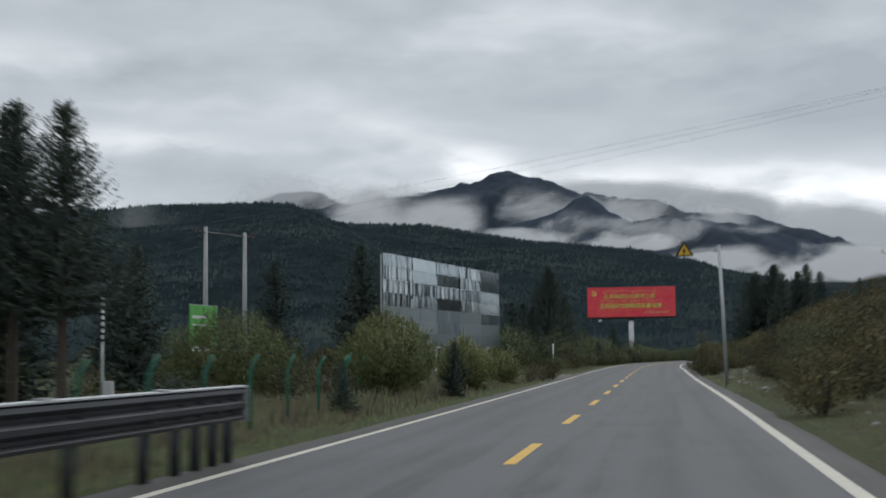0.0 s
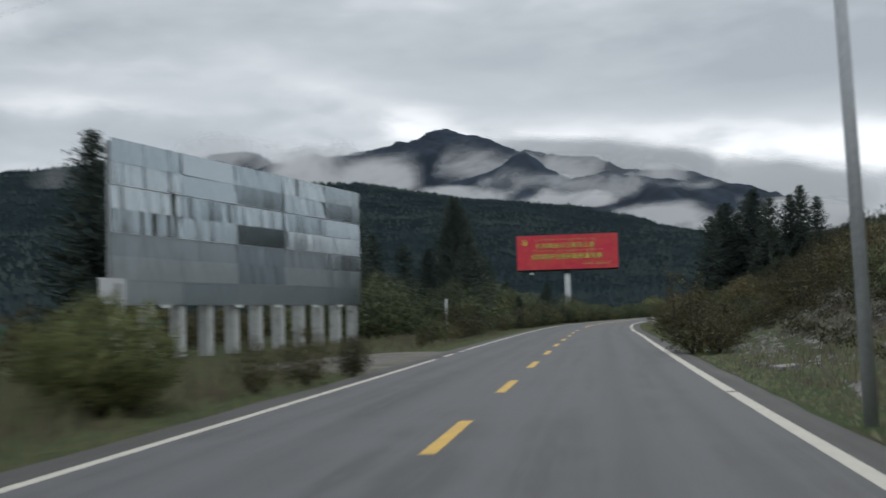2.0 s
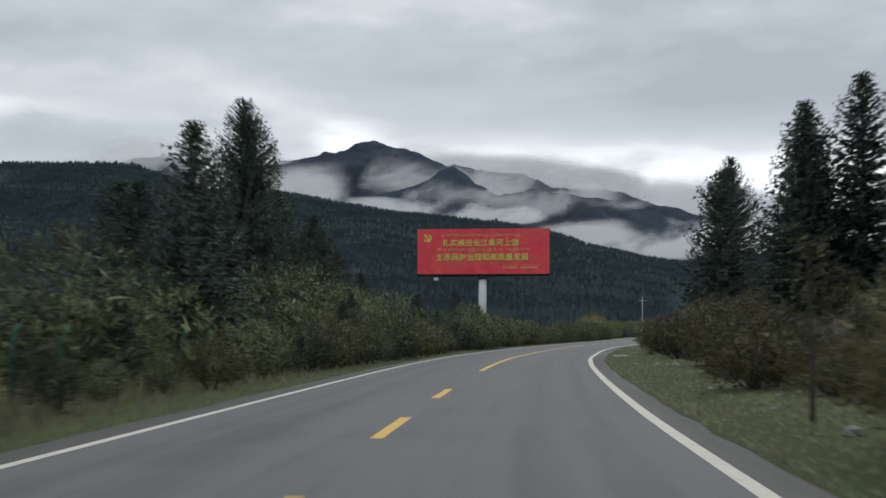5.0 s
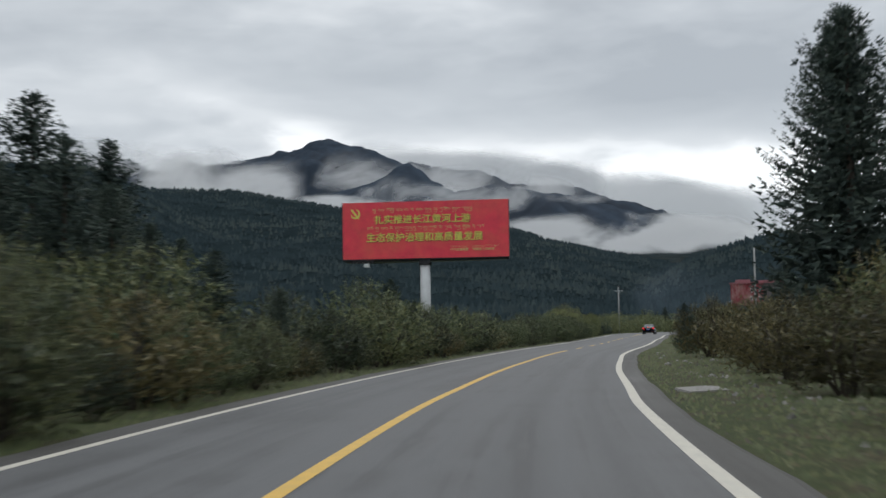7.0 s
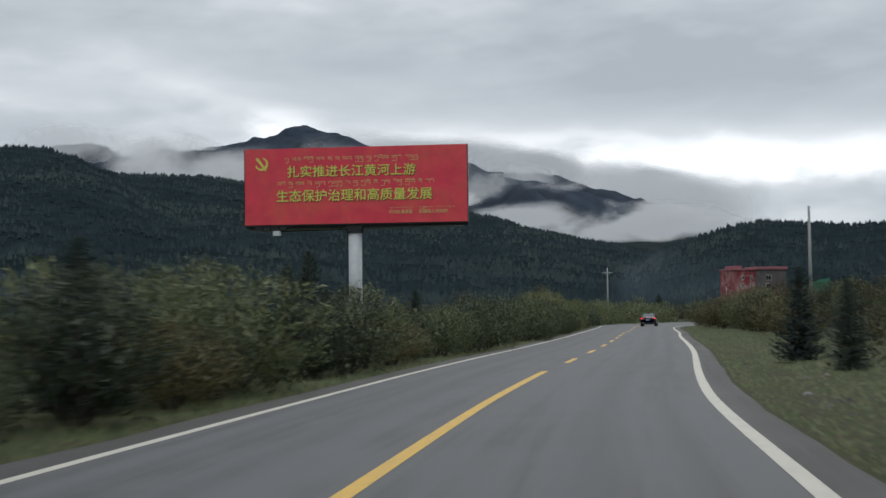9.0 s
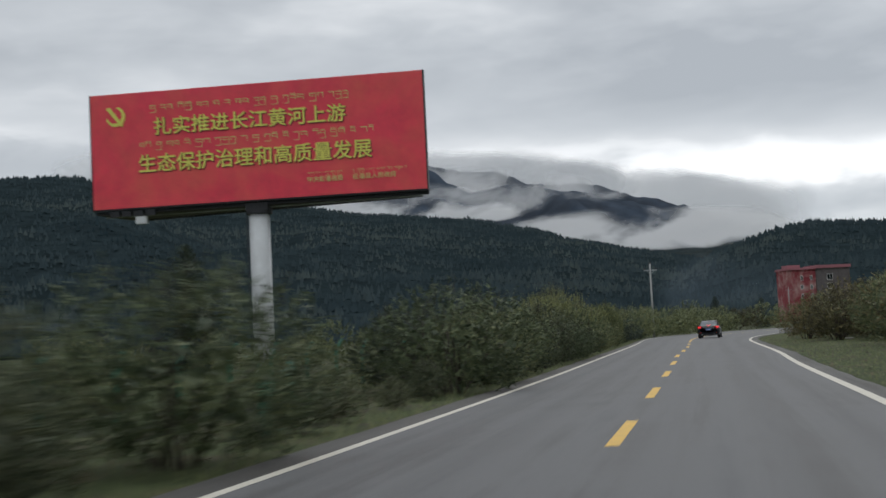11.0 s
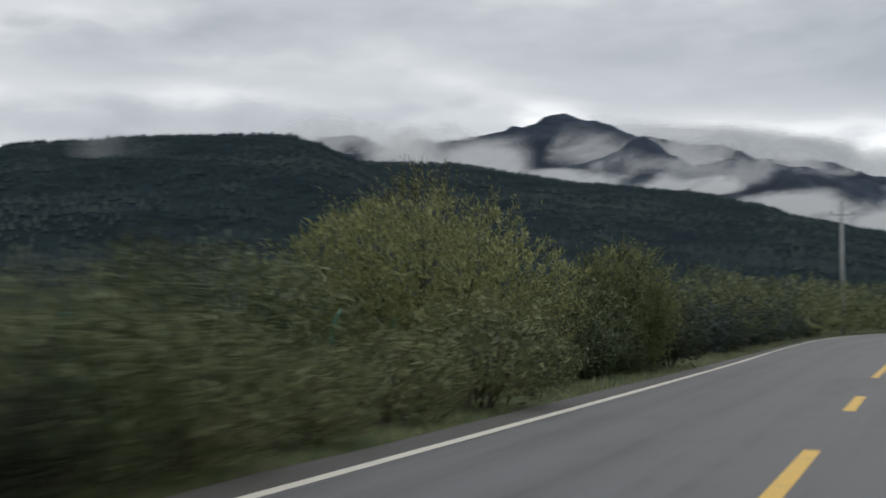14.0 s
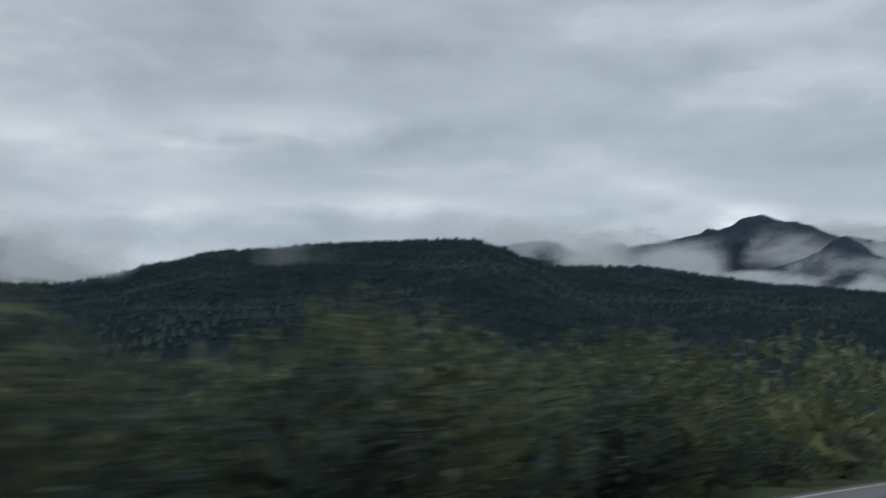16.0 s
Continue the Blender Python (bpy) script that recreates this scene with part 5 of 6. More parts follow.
def stones():
    """Loose pale stones on the cut slope and its foot; the largest are things of their own."""
    r = random.Random(12)
    protos = []
    for k in range(4):
        bm = bmesh.new()
        bmesh.ops.create_icosphere(bm, subdivisions=1, radius=0.5)
        for v in bm.verts:
            v.co *= 1 + 0.35 * fbm(v.co.x * 2 + k * 9, v.co.y * 2, v.co.z * 2)
            v.co.z *= 0.6
        me = bpy.data.meshes.new("stone")
        bm.to_mesh(me)
        bm.free()
        me.materials.append(M["stone"])
        protos.append(me)
    for i in range(120):
        y = r.uniform(-8, 200)
        x = along(RIGHT, y) + 1.6 + r.random() ** 1.3 * 8
        size = r.uniform(0.12, 0.3) * (1.8 if r.random() < 0.12 else 1.0)
        ob = new("stone", protos[i % 4])
        ob.matrix_world = pose(x, y, ground_height(x, y) + size * 0.1, 0, 0, r.uniform(0, 360)) @ Matrix.Diagonal((size, size * r.uniform(0.7, 1.3), size, 1))
        tagged(ob, "pale broken stone lying on the grass slope", "stone", "stones on the slope")
    s = Shape()
    for i in range(14000):
        y = r.uniform(24, 84) if i % 4 else r.uniform(20, 205)
        off = 1.5 + r.random() ** 0.8 * 10
        x = along(RIGHT, y) + off
        if fbm(x * 0.16, y * 0.16, 2.0) < -0.05:
            continue
        z = ground_height(x, y)
        q = r.uniform(0.025, 0.11) * (1.7 if r.random() < 0.06 else 1.0)
        a = r.random() * 6.28
        pts = [(x + q * math.cos(a + t * 1.571) * r.uniform(0.6, 1.3), y + q * math.sin(a + t * 1.571), z - 0.02) for t in range(4)]
        s.add(pts + [(x + r.uniform(-0.3, 0.3) * q, y, z + q * r.uniform(0.5, 1.0))], [(0, 1, 4), (1, 2, 4), (2, 3, 4), (3, 0, 4)])
    tagged(new("rubble", s.mesh("rubble", M["rubble"])), "grey rubble and scree on the cut slope", "rubble", kind="stuff")


stones()


# ---- things beside the road ----
def turned(a, b):
    """The pose at a whose x axis runs level towards b."""
    d = Vector(b) - Vector(a)
    return pose(a[0], a[1], a[2], 0, 0, math.degrees(math.atan2(d.y, d.x)))


def metal_hoarding():
    """The big hoarding of galvanised sheets on a row of concrete piers."""
    a, b = (53.45, 75.7, 0.0), (56.55, 105.1, 0.0)
    long = (Vector(b) - Vector(a)).length
    hoard = thing("metal_hoarding", turned(a, b), "large hoarding of buckled galvanised sheets on concrete piers", "hoarding")
    r = random.Random(4)
    z0, z1 = 2.1, 9.08
    # how each sheet was fixed, column by column from the top: lean and depth of its folds
    SETS = {"L": (0.045, 0.02), "B": (0.015, 0.06), "M": (-0.005, 0.075), "F": (-0.015, 0.045), "D": (-0.055, 0.012), "H": (-0.008, 0.016)}
    FIXING = ("MMMMFHH", "LLBBHHH", "BDBDFFH", "MBBBFHH", "DDLLBFH")
    # rows of sheets, each lapped over the one below; columns as they were fixed
    rows = [2.1, 3.16, 4.15, 5.14, 6.15, 7.17, 8.15, 9.12]
    cols = [0, 6.27, 11.97, 17.88, 23.95, long]
    for j in range(len(rows) - 1):
        for i in range(len(cols) - 1):
            x0, x1 = cols[i], cols[i + 1]
            s, n, k = Shape(), 72, 4
            lean, amp = SETS[FIXING[i][6 - j]]
            lean, amp, twist = lean + r.gauss(0, 0.006), amp * r.uniform(0.75, 1.25), r.gauss(0, 0.006)
            ph = r.random() * 9
            for q in range(k + 1):
                for p in range(n + 1):
                    u, v = p / n, q / k
                    x, z = x0 - 0.05 + (x1 - x0 + 0.1) * u, rows[j] + (rows[j + 1] - rows[j] + 0.03) * v
                    y = -0.06 + (v - 0.5) * lean * 0.9 + (u - 0.5) * twist * 5.0
                    fold = 0.5 * math.sin(ph + u * 62 + 11 * fbm(ph, u * 5)) + 1.3 * fbm(ph, u * 11, 3.0)
                    y += amp * fold * (v - 0.4 + 0.25 * fbm(ph + u * 6, z * 0.8)) * 1.1
                    s.v.append((x, y, z))
            s.f = [(q * (n + 1) + p, q * (n + 1) + p + 1, (q + 1) * (n + 1) + p + 1, (q + 1) * (n + 1) + p) for q in range(k) for p in range(n)]
            part("metal_sheet", s, M["dull_sheet" if FIXING[i][6 - j] in "FH" else "sheet"], hoard, smooth=True)
    part("frame", Shape().box(0.05, 0.06, z0, long - 0.05, 0.2, z1 - 0.05), M["galv"], hoard)
    for z in (3.16, 5.14, 7.17):
        part("seam_rail", Shape().box(0, -0.1, z - 0.012, long, -0.03, z + 0.012), M["galv"], hoard)
    for i in range(11):
        x = 0.15 + i * 2.83
        s = Shape().box(x + 0.15, 0.02, -0.5, x + 0.8, 0.55, 2.09)
        part("pier", s, M["concrete"], hoard, bevel=0.02)
    for x in (4.1, 11.6, 16.4, 21.7, 25.5):
        part("torn_strip", Shape().box(x, -0.09, 1.98, x + 0.9, -0.07, 2.12), M["white_print"], hoard)
    return hoard


metal_hoarding()


def text_mesh(words, size, mat, name, bold):
    """Words as one mesh; bold lays copies of the strokes a little to each side."""
    c = bpy.data.curves.new(name, "FONT")
    c.body, c.size, c.extrude, c.resolution_u = words, size, 0.0, 4
    c.align_x, c.align_y = "LEFT", "BOTTOM"
    ob = bpy.data.objects.new(name, c)
    scene.collection.objects.link(ob)
    bpy.context.view_layer.update()
    flat = bpy.data.meshes.new_from_object(ob.evaluated_get(bpy.context.evaluated_depsgraph_get()))
    bpy.data.objects.remove(ob)
    s = Shape()
    pts, faces = [tuple(v.co) for v in flat.vertices], [tuple(f.vertices) for f in flat.polygons]
    for k, (dx, dy) in enumerate(((0, 0), (bold, 0), (-bold, 0), (0, bold), (0, -bold))):
        s.add([(x + dx, y + dy, 0.0012 * k) for x, y, z in pts], faces)
    bpy.data.meshes.remove(flat)
    return s, min(v[0] for v in s.v), max(v[0] for v in s.v), min(v[1] for v in s.v), max(v[1] for v in s.v)


def lettering(board, words, x0, x1, z0, z1, y, mat, bold=0.014):
    """Words stretched into a field of the board's face."""
    s, a, b, c, d = text_mesh(words, 1.0, mat, "lettering", bold)
    s.v = [(x0 + (v[0] - a) / (b - a) * (x1 - x0), y - v[2] * 3, z0 + (v[1] - c) / (d - c) * (z1 - z0)) for v in s.v]
    return part("lettering", s, mat, board)


def red_billboard():
    a, b = (41.2, 295.5, 0.0), (61.9, 294.83, 0.0)
    long = (Vector(b) - Vector(a)).length
    z0, z1 = 10.0, 17.05
    bb = thing("billboard", turned(a, b), "huge red billboard with yellow writing on one white steel column", "billboard")
    part("backing_box", Shape().box(0, 0.02, z0 - 0.1, long, 0.34, z1), M["dark_steel"], bb)
    s, n, k = Shape(), 60, 20
    for q in range(k + 1):
        for p in range(n + 1):
            u, v = p / n, q / k
            s.v.append((long * u, -0.02 + 0.02 * fbm(u * 9, v * 4, 3.0) + 0.012 * math.sin(40 * u + 6 * v) * (1 - v), z0 + (z1 - z0) * v))
    s.f = [(q * (n + 1) + p, q * (n + 1) + p + 1, (q + 1) * (n + 1) + p + 1, (q + 1) * (n + 1) + p) for q in range(k) for p in range(n)]
    part("face", s, M["red_vinyl"], bb, "wrinkled red vinyl face", smooth=True)
    part("face_edge", Shape().box(long, -0.05, z0 - 0.1, long + 0.06, 0.38, z1 + 0.02), M["black"], bb)
    part("face_edge", Shape().box(-0.06, -0.05, z0 - 0.1, 0, 0.38, z1 + 0.02), M["black"], bb)

    def field(u, v):
        return long * u, z0 + (z1 - z0) * v

    y = -0.07
    for words, u0, u1, v0, v1, mat in (("扎实推进长江黄河上游", 0.195, 0.772, 0.615, 0.77, M["yellow_print"]),
                                       ("生态保护治理和高质量发展", 0.145, 0.845, 0.295, 0.455, M["yellow_print"]),
                                       ("中共松潘县委", 0.652, 0.757, 0.115, 0.165, M["pale_print"]),
                                       ("松潘县人民政府", 0.785, 0.912, 0.115, 0.165, M["pale_print"])):
        (x0, za), (x1, zb) = field(u0, v0), field(u1, v1)
        if mat is M["yellow_print"]:
            lettering(bb, words, x0 + 0.05, x1 + 0.05, za - 0.05, zb - 0.05, y + 0.012, M["print_shade"])
        lettering(bb, words, x0, x1, za, zb, y, mat)
    # the second script's lines, as bars
    r = random.Random(6)
    for u0, u1, v, h in ((0.185, 0.78, 0.835, 0.042), (0.15, 0.835, 0.515, 0.042), (0.652, 0.757, 0.185, 0.016), (0.785, 0.94, 0.185, 0.016)):
        u, hh = u0, h * 7.05
        while u < u1:
            bar = Shape()
            for _ in range(r.choice((1, 2, 2, 3))):
                w = r.uniform(0.32, 0.5) * h
                (x0, zz), (x1, _) = field(u, v), field(u + w, v)
                e, low = hh * 0.13, zz - hh * r.choice((0.0, 0.1, 0.6, 0.75))
                bar.box(x0, y, zz + hh * 0.82, x1, y + 0.01, zz + hh)
                bar.box(x1 - e, y, low, x1, y + 0.01, zz + hh * 0.82)
                if r.random() < 0.7:
                    bar.box(x0, y, zz + hh * 0.3, x1 - e, y + 0.01, zz + hh * 0.3 + e)
                if r.random() < 0.5:
                    bar.box(x0, y, zz + hh * 0.3, x0 + e, y + 0.01, zz + hh * 0.82)
                if low < zz - 0.3 * hh:
                    bar.box(x0, y, low, x1 - e, y + 0.01, low + e)
                if r.random() < 0.3:
                    bar.box(x0, y, zz + hh * 1.15, x1, y + 0.01, zz + hh * 1.27)
                u += w + 0.1 * h
            part("writing_bar", bar, M["pale_print"], bb)
            u += 0.28 * h
    # plain emblem: a crescent and a slanting bar
    cx, cz = field(0.078, 0.80)
    s = Shape()
    arc = [(0.62 * math.cos(t), 0.62 * math.sin(t)) for t in [radians(-165 + 15 * i) for i in range(17)]]
    arc += [(0.46 * math.cos(t) - 0.06, 0.46 * math.sin(t) + 0.05) for t in [radians(75 - 15 * i) for i in range(17)]]
    half = len(arc) // 2
    pts = [(cx + p, y, cz + q) for p, q in arc]
    s.add(pts, [(i, i + 1, len(arc) - 2 - i, len(arc) - 1 - i) for i in range(half - 1)])
    s.prism([(-0.6, 0.5), (-0.35, 0.62), (0.5, -0.55), (0.36, -0.66)], 0.02, Matrix.Translation((cx, y, cz)))
    part("emblem", s, M["yellow_print"], bb, "plain yellow emblem shape")
    # column, collar, head beam
    px = 10.2
    part("column", Shape().tube([(px, 0.75, -0.4), (px, 0.75, 9.3)], 0.62, 28), M["white_steel"], bb, "thick white steel column", smooth=True)
    part("collar", Shape().tube([(px, 0.75, 9.18), (px, 0.75, 9.4)], 0.8, 28), M["dark_steel"], bb)
    part("head_beam", Shape().box(px - 0.7, 0.2, 9.4, px + 0.7, 1.3, 9.95), M["dark_steel"], bb)
    # the second face stands at an angle behind the first; a dark soffit closes the wedge between them
    bx, by = 0.6, 4.6
    part("soffit", Shape().add([(x, y2, z) for z in (z0 - 0.3, z0 - 0.12) for x, y2 in ((0, 0.36), (long, 0.36), (long, 0.6), (bx, by))],
                               [(0, 1, 2, 3), (7, 6, 5, 4), (0, 4, 5, 1), (1, 5, 6, 2), (2, 6, 7, 3), (3, 7, 4, 0)]), M["dark_steel"], bb, "dark boarded underside")
    part("back_panel", Shape().add([(x, y2, z) for z in (z0 - 0.12, z1 - 0.1) for x, y2 in ((long, 0.42), (long, 0.62), (bx, by), (bx, by - 0.25))],
                                   [(0, 1, 2, 3), (7, 6, 5, 4), (0, 4, 5, 1), (1, 5, 6, 2), (2, 6, 7, 3), (3, 7, 4, 0)]), M["dark_steel"], bb)
    part("lamp_pipe", Shape().tube([(0.3, 1.2, z0 - 0.4), (long * 0.5, 0.9, z0 - 0.4), (long - 0.4, 0.5, z0 - 0.34)], 0.05, 7), M["galv"], bb, "pale pipe under the face")
    way = Vector((bx - long, by - 0.6, 0)).normalized()
    out = Vector((-way.y, way.x, 0))
    out = out if out.y > 0 else -out
    end, run = Vector((long - 0.8, 0.2, z0 - 0.28)), 19.0
    for k in (0.75, 1.35):
        a2 = end + out * k
        part("catwalk_rail", Shape().tube([a2, a2 + way * run], 0.05, 6), M["dark_steel"], bb)
    for i in range(41):
        a2 = end + way * (i * run / 40) + out * 0.75
        part("catwalk_rung", Shape().tube([a2, a2 + out * 0.6], 0.032, 5), M["dark_steel"], bb)
    for i in range(7):
        a2 = end + way * (1.2 + i * 2.9)
        part("bracket", Shape().tube([a2 - out * 0.2 + Vector((0, 0, 0.1)), a2 + out * 1.4], 0.05, 5), M["dark_steel"], bb)
        part("rail_post", Shape().tube([a2 + out * 1.35, a2 + out * 1.35 + Vector((0, 0, 0.5))], 0.04, 5), M["dark_steel"], bb)
    part("control_box", Shape().box(2.6, 0.1, 9.0, 3.3, 0.45, 9.45), M["white_steel"], bb, bevel=0.02)
    for x in (1.0, 1.75, 2.5, 3.25):
        part("meter_box", Shape().box(x, 0.1, 9.5, x + 0.6, 0.3, 9.88), M["dark_steel"], bb)
    part("service_pipe", Shape().tube([(px - 0.68, 0.4, 0), (px - 0.68, 0.4, 9.4)], 0.03, 6), M["dark_steel"], bb)
    return bb


red_billboard()


def warning_sign():
    sg = thing("warning_sign", pose(79.36, 40.1, ground_height(79.36, 40.1), 0, -1.75, 4), "yellow triangular electric warning sign on a grey cantilever pole", "road sign")
    part("pole", Shape().tube([(0, 0, -0.2), (0, 0, 3.0), (-0.02, 0, 6.2)], [0.085, 0.08, 0.072], 14), M["galv"], sg, smooth=True)
    part("arm", Shape().tube([(0, 0, 6.0), (-0.5, -0.02, 6.02), (-1.42, -0.05, 5.97)], [0.045, 0.035, 0.032], 10), M["galv"], sg, smooth=True)
    part("bracket", Shape().prism([(-0.28, 5.93), (0.0, 5.88), (0.06, 6.2), (-0.04, 6.22), (-0.26, 6.1)], 0.1), M["galv"], sg)
    part("cap", Shape().tube([(-0.02, 0, 6.2), (-0.02, 0, 6.24)], 0.085, 14), M["galv"], sg)
    m = pose(-1.54, -0.1, 5.8) @ Matrix.Scale(0.66, 4)
    part("rim", Shape().prism([(-0.56, -0.02), (0.56, -0.02), (0.6, 0.06), (0.05, 0.97), (-0.05, 0.97), (-0.6, 0.06)], 0.03, m), M["black"], sg)
    part("panel", Shape().prism([(-0.44, 0.07), (0.44, 0.07), (0, 0.82)], 0.012, m @ pose(0, -0.022, 0)), M["sign_yellow"], sg)
    part("bolt_symbol", Shape().prism([(0.06, 0.6), (-0.14, 0.34), (-0.02, 0.34), (-0.1, 0.22), (0.02, 0.12), (0.0, 0.22), (0.14, 0.38), (0.03, 0.38)], 0.01, m @ pose(0, -0.034, 0)), M["black"], sg)
    part("sleeve", Shape().box(-0.14, -0.03, 5.9, 0.0, 0.05, 6.12), M["galv"], sg)


warning_sign()


def guard_rail():
    """A steel barrier: two waves of beam, posts closer together towards its end."""
    y_end = -2.6
    g = thing("guard_rail", pose(0, 0, 0), "dark steel crash barrier on close posts, pale along its top", "guard rail")
    ys = [y_end - 3.0 * i for i in range(14)]

    def at(y, out, z):
        return (along(LEFT, y) - 0.42 - out, y, z)

    profile = [(0.06, 1.0), (0.0, 0.98), (-0.02, 0.93), (0.05, 0.88), (0.055, 0.84), (-0.02, 0.79), (-0.02, 0.73), (0.055, 0.68), (0.055, 0.64), (-0.02, 0.6), (0.0, 0.56), (0.06, 0.55)]
    s = Shape()
    for y in ys:
        s.v += [at(y, o, z) for o, z in profile] + [at(y, o + 0.006, z) for o, z in reversed(profile)]
    n = 2 * len(profile)
    s.f = [(j * n + i, j * n + (i + 1) % n, (j + 1) * n + (i + 1) % n, (j + 1) * n + i) for j in range(len(ys) - 1) for i in range(n)] + [tuple(range(n))]
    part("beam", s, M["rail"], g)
    s = Shape()
    for y in ys:
        s.v += [at(y, -0.012, 1.002), at(y, 0.1, 1.012), at(y, 0.1, 1.03), at(y, -0.012, 1.02)]
    s.f = [(j * 4 + i, j * 4 + (i + 1) % 4, (j + 1) * 4 + (i + 1) % 4, (j + 1) * 4 + i) for j in range(len(ys) - 1) for i in range(4)] + [(0, 1, 2, 3)]
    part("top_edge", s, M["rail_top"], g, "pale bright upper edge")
    for y in [-3.0, -3.6, -4.25, -4.95, -5.95, -7.9] + [-9.9 - 2 * i for i in range(14)]:
        x = along(LEFT, y) - 0.42 - 0.13
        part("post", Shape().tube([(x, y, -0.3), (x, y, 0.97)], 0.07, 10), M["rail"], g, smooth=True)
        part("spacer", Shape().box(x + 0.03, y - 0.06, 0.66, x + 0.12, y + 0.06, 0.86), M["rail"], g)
    for y in ys[1:6]:
        part("reflector", Shape().box(at(y, 0.08, 0)[0], y - 0.12, 1.03, at(y, 0.0, 0)[0], y + 0.12, 1.05), M["galv"], g)
    part("end_plate", Shape().box(at(y_end, 0.08, 0)[0], y_end, 0.53, at(y_end, -0.04, 0)[0], y_end + 0.02, 1.03), M["rail_top"], g)


guard_rail()


def utility_poles():
    """The H-frame of two concrete poles with its cross-arm, and the wires that cross the road."""
    h = thing("power_pole_pair", pose(0, 0, 0), "pair of grey concrete power poles joined by a steel cross-arm", "power pole")
    a, b = Vector((47.1, 57.6, 0)), Vector((47.95, 62.0, 0))
    for p in (a, b):
        part("pole", Shape().tube([p + Vector((0, 0, -0.4)), p + Vector((0, 0, 9.6))], [0.2, 0.12], 14), M["pole_concrete"], h, smooth=True)
    d = (b - a).normalized()
    c, e = a - d * 1.2 + Vector((0, 0, 9.25)), b + d * 1.2 + Vector((0, 0, 9.35))
    part("cross_arm", Shape().tube([c, e], 0.045, 4), M["dark_steel"], h)
    spots = [c, (c + e) / 2, e]
    for p in spots + [c + d * 0.35, e - d * 0.35, (c + e) / 2 + d * 0.4]:
        part("insulator", Shape().tube([p, p + Vector((0, 0, 0.16)), p + Vector((0, 0, 0.34))], [0.03, 0.05, 0.03], 8), M["insulator"], h)
    ends = [Vector((128, 39, 20.5)), Vector((128, 35, 20.2)), Vector((128, 36, 20.5))]
    lows = [Vector((-70, 150, 5)), Vector((-70, 153, 5)), Vector((-70, 156, 5))]
    for p, q, w in zip(spots, ends, lows):
        for far in (q, w):
            pts = []
            for i in range(17):
                u = i / 16
                m = (p + Vector((0, 0, 0.34))).lerp(far, u)
                pts.append(m - Vector((0, 0, 0.7 * 4 * u * (1 - u))))
            ob = tagged(new("power_line", Shape().tube(pts, 0.0055, 4).mesh("power_line", M["wire"])), "thin grey overhead power line across the valley", "power line", "overhead power lines")


utility_poles()


def single_pole(x, y, h, arm, label):
    h -= ground_height(x, y)
    p = thing("utility_pole", pose(x, y, ground_height(x, y), 0, 0, 12), label, "power pole", "utility poles")
    part("pole", Shape().tube([(0, 0, -0.3), (0, 0, h)], [0.15, 0.09], 12), M["pole_concrete"], p, smooth=True)
    if arm:
        part("cross_arm", Shape().box(-0.75, -0.12, h - 0.75, 0.75, -0.05, h - 0.66), M["galv"], p)
        for k in (-0.68, 0.0, 0.68):
            part("insulator", Shape().tube([(k, -0.08, h - 0.66 if k else h), (k, -0.08, h - 0.46 if k else h + 0.22)], [0.045, 0.03], 8), M["insulator"], p)
        part("brace", Shape().tube([(-0.5, -0.09, h - 0.7), (0, -0.09, h - 1.15)], 0.02, 5), M["galv"], p)
        part("brace", Shape().tube([(0.5, -0.09, h - 0.7), (0, -0.09, h - 1.15)], 0.02, 5), M["galv"], p)


single_pole(77.2, 370.0, 8.2, True, "grey concrete utility pole with a short cross-arm")
single_pole(89.1, 278.0, 9.5, False, "slender leaning grey utility pole on the slope")
single_pole(91.5, 95.0, 10.2, True, "grey utility pole on top of the cut slope")
single_pole(118, 560, 9.0, True, "far grey utility pole beyond the bend")


def marker_post():
    p = thing("marker_post", pose(60.55, 113.2, ground_height(60.55, 113.2)), "plain pale grey post standing among shrubs", "post")
    part("shaft", Shape().tube([(0, 0, -0.2), (0, 0, 2.55)], 0.06, 10), M["white_steel"], p, smooth=True)
    part("cap", Shape().tube([(0, 0, 2.55), (0, 0, 2.6)], 0.066, 10), M["galv"], p)
    w = thing("monitor_mast", pose(57.2, 25.0, ground_height(57.2, 25.0)), "slim white mast with dark instruments and a small cabinet", "mast")
    part("mast", Shape().tube([(0, 0, -0.2), (0, 0, 4.0)], 0.06, 10), M["white_steel"], w, smooth=True)
    for i in range(7):
        part("instrument", Shape().box(-0.09, -0.1, 2.3 + 0.24 * i, 0.09, 0.02, 2.4 + 0.24 * i), M["dark_steel"], w)
    part("cabinet", Shape().box(0.1, -0.15, 0.3, 0.42, 0.15, 0.85), M["white_steel"], w, bevel=0.02)


marker_post()


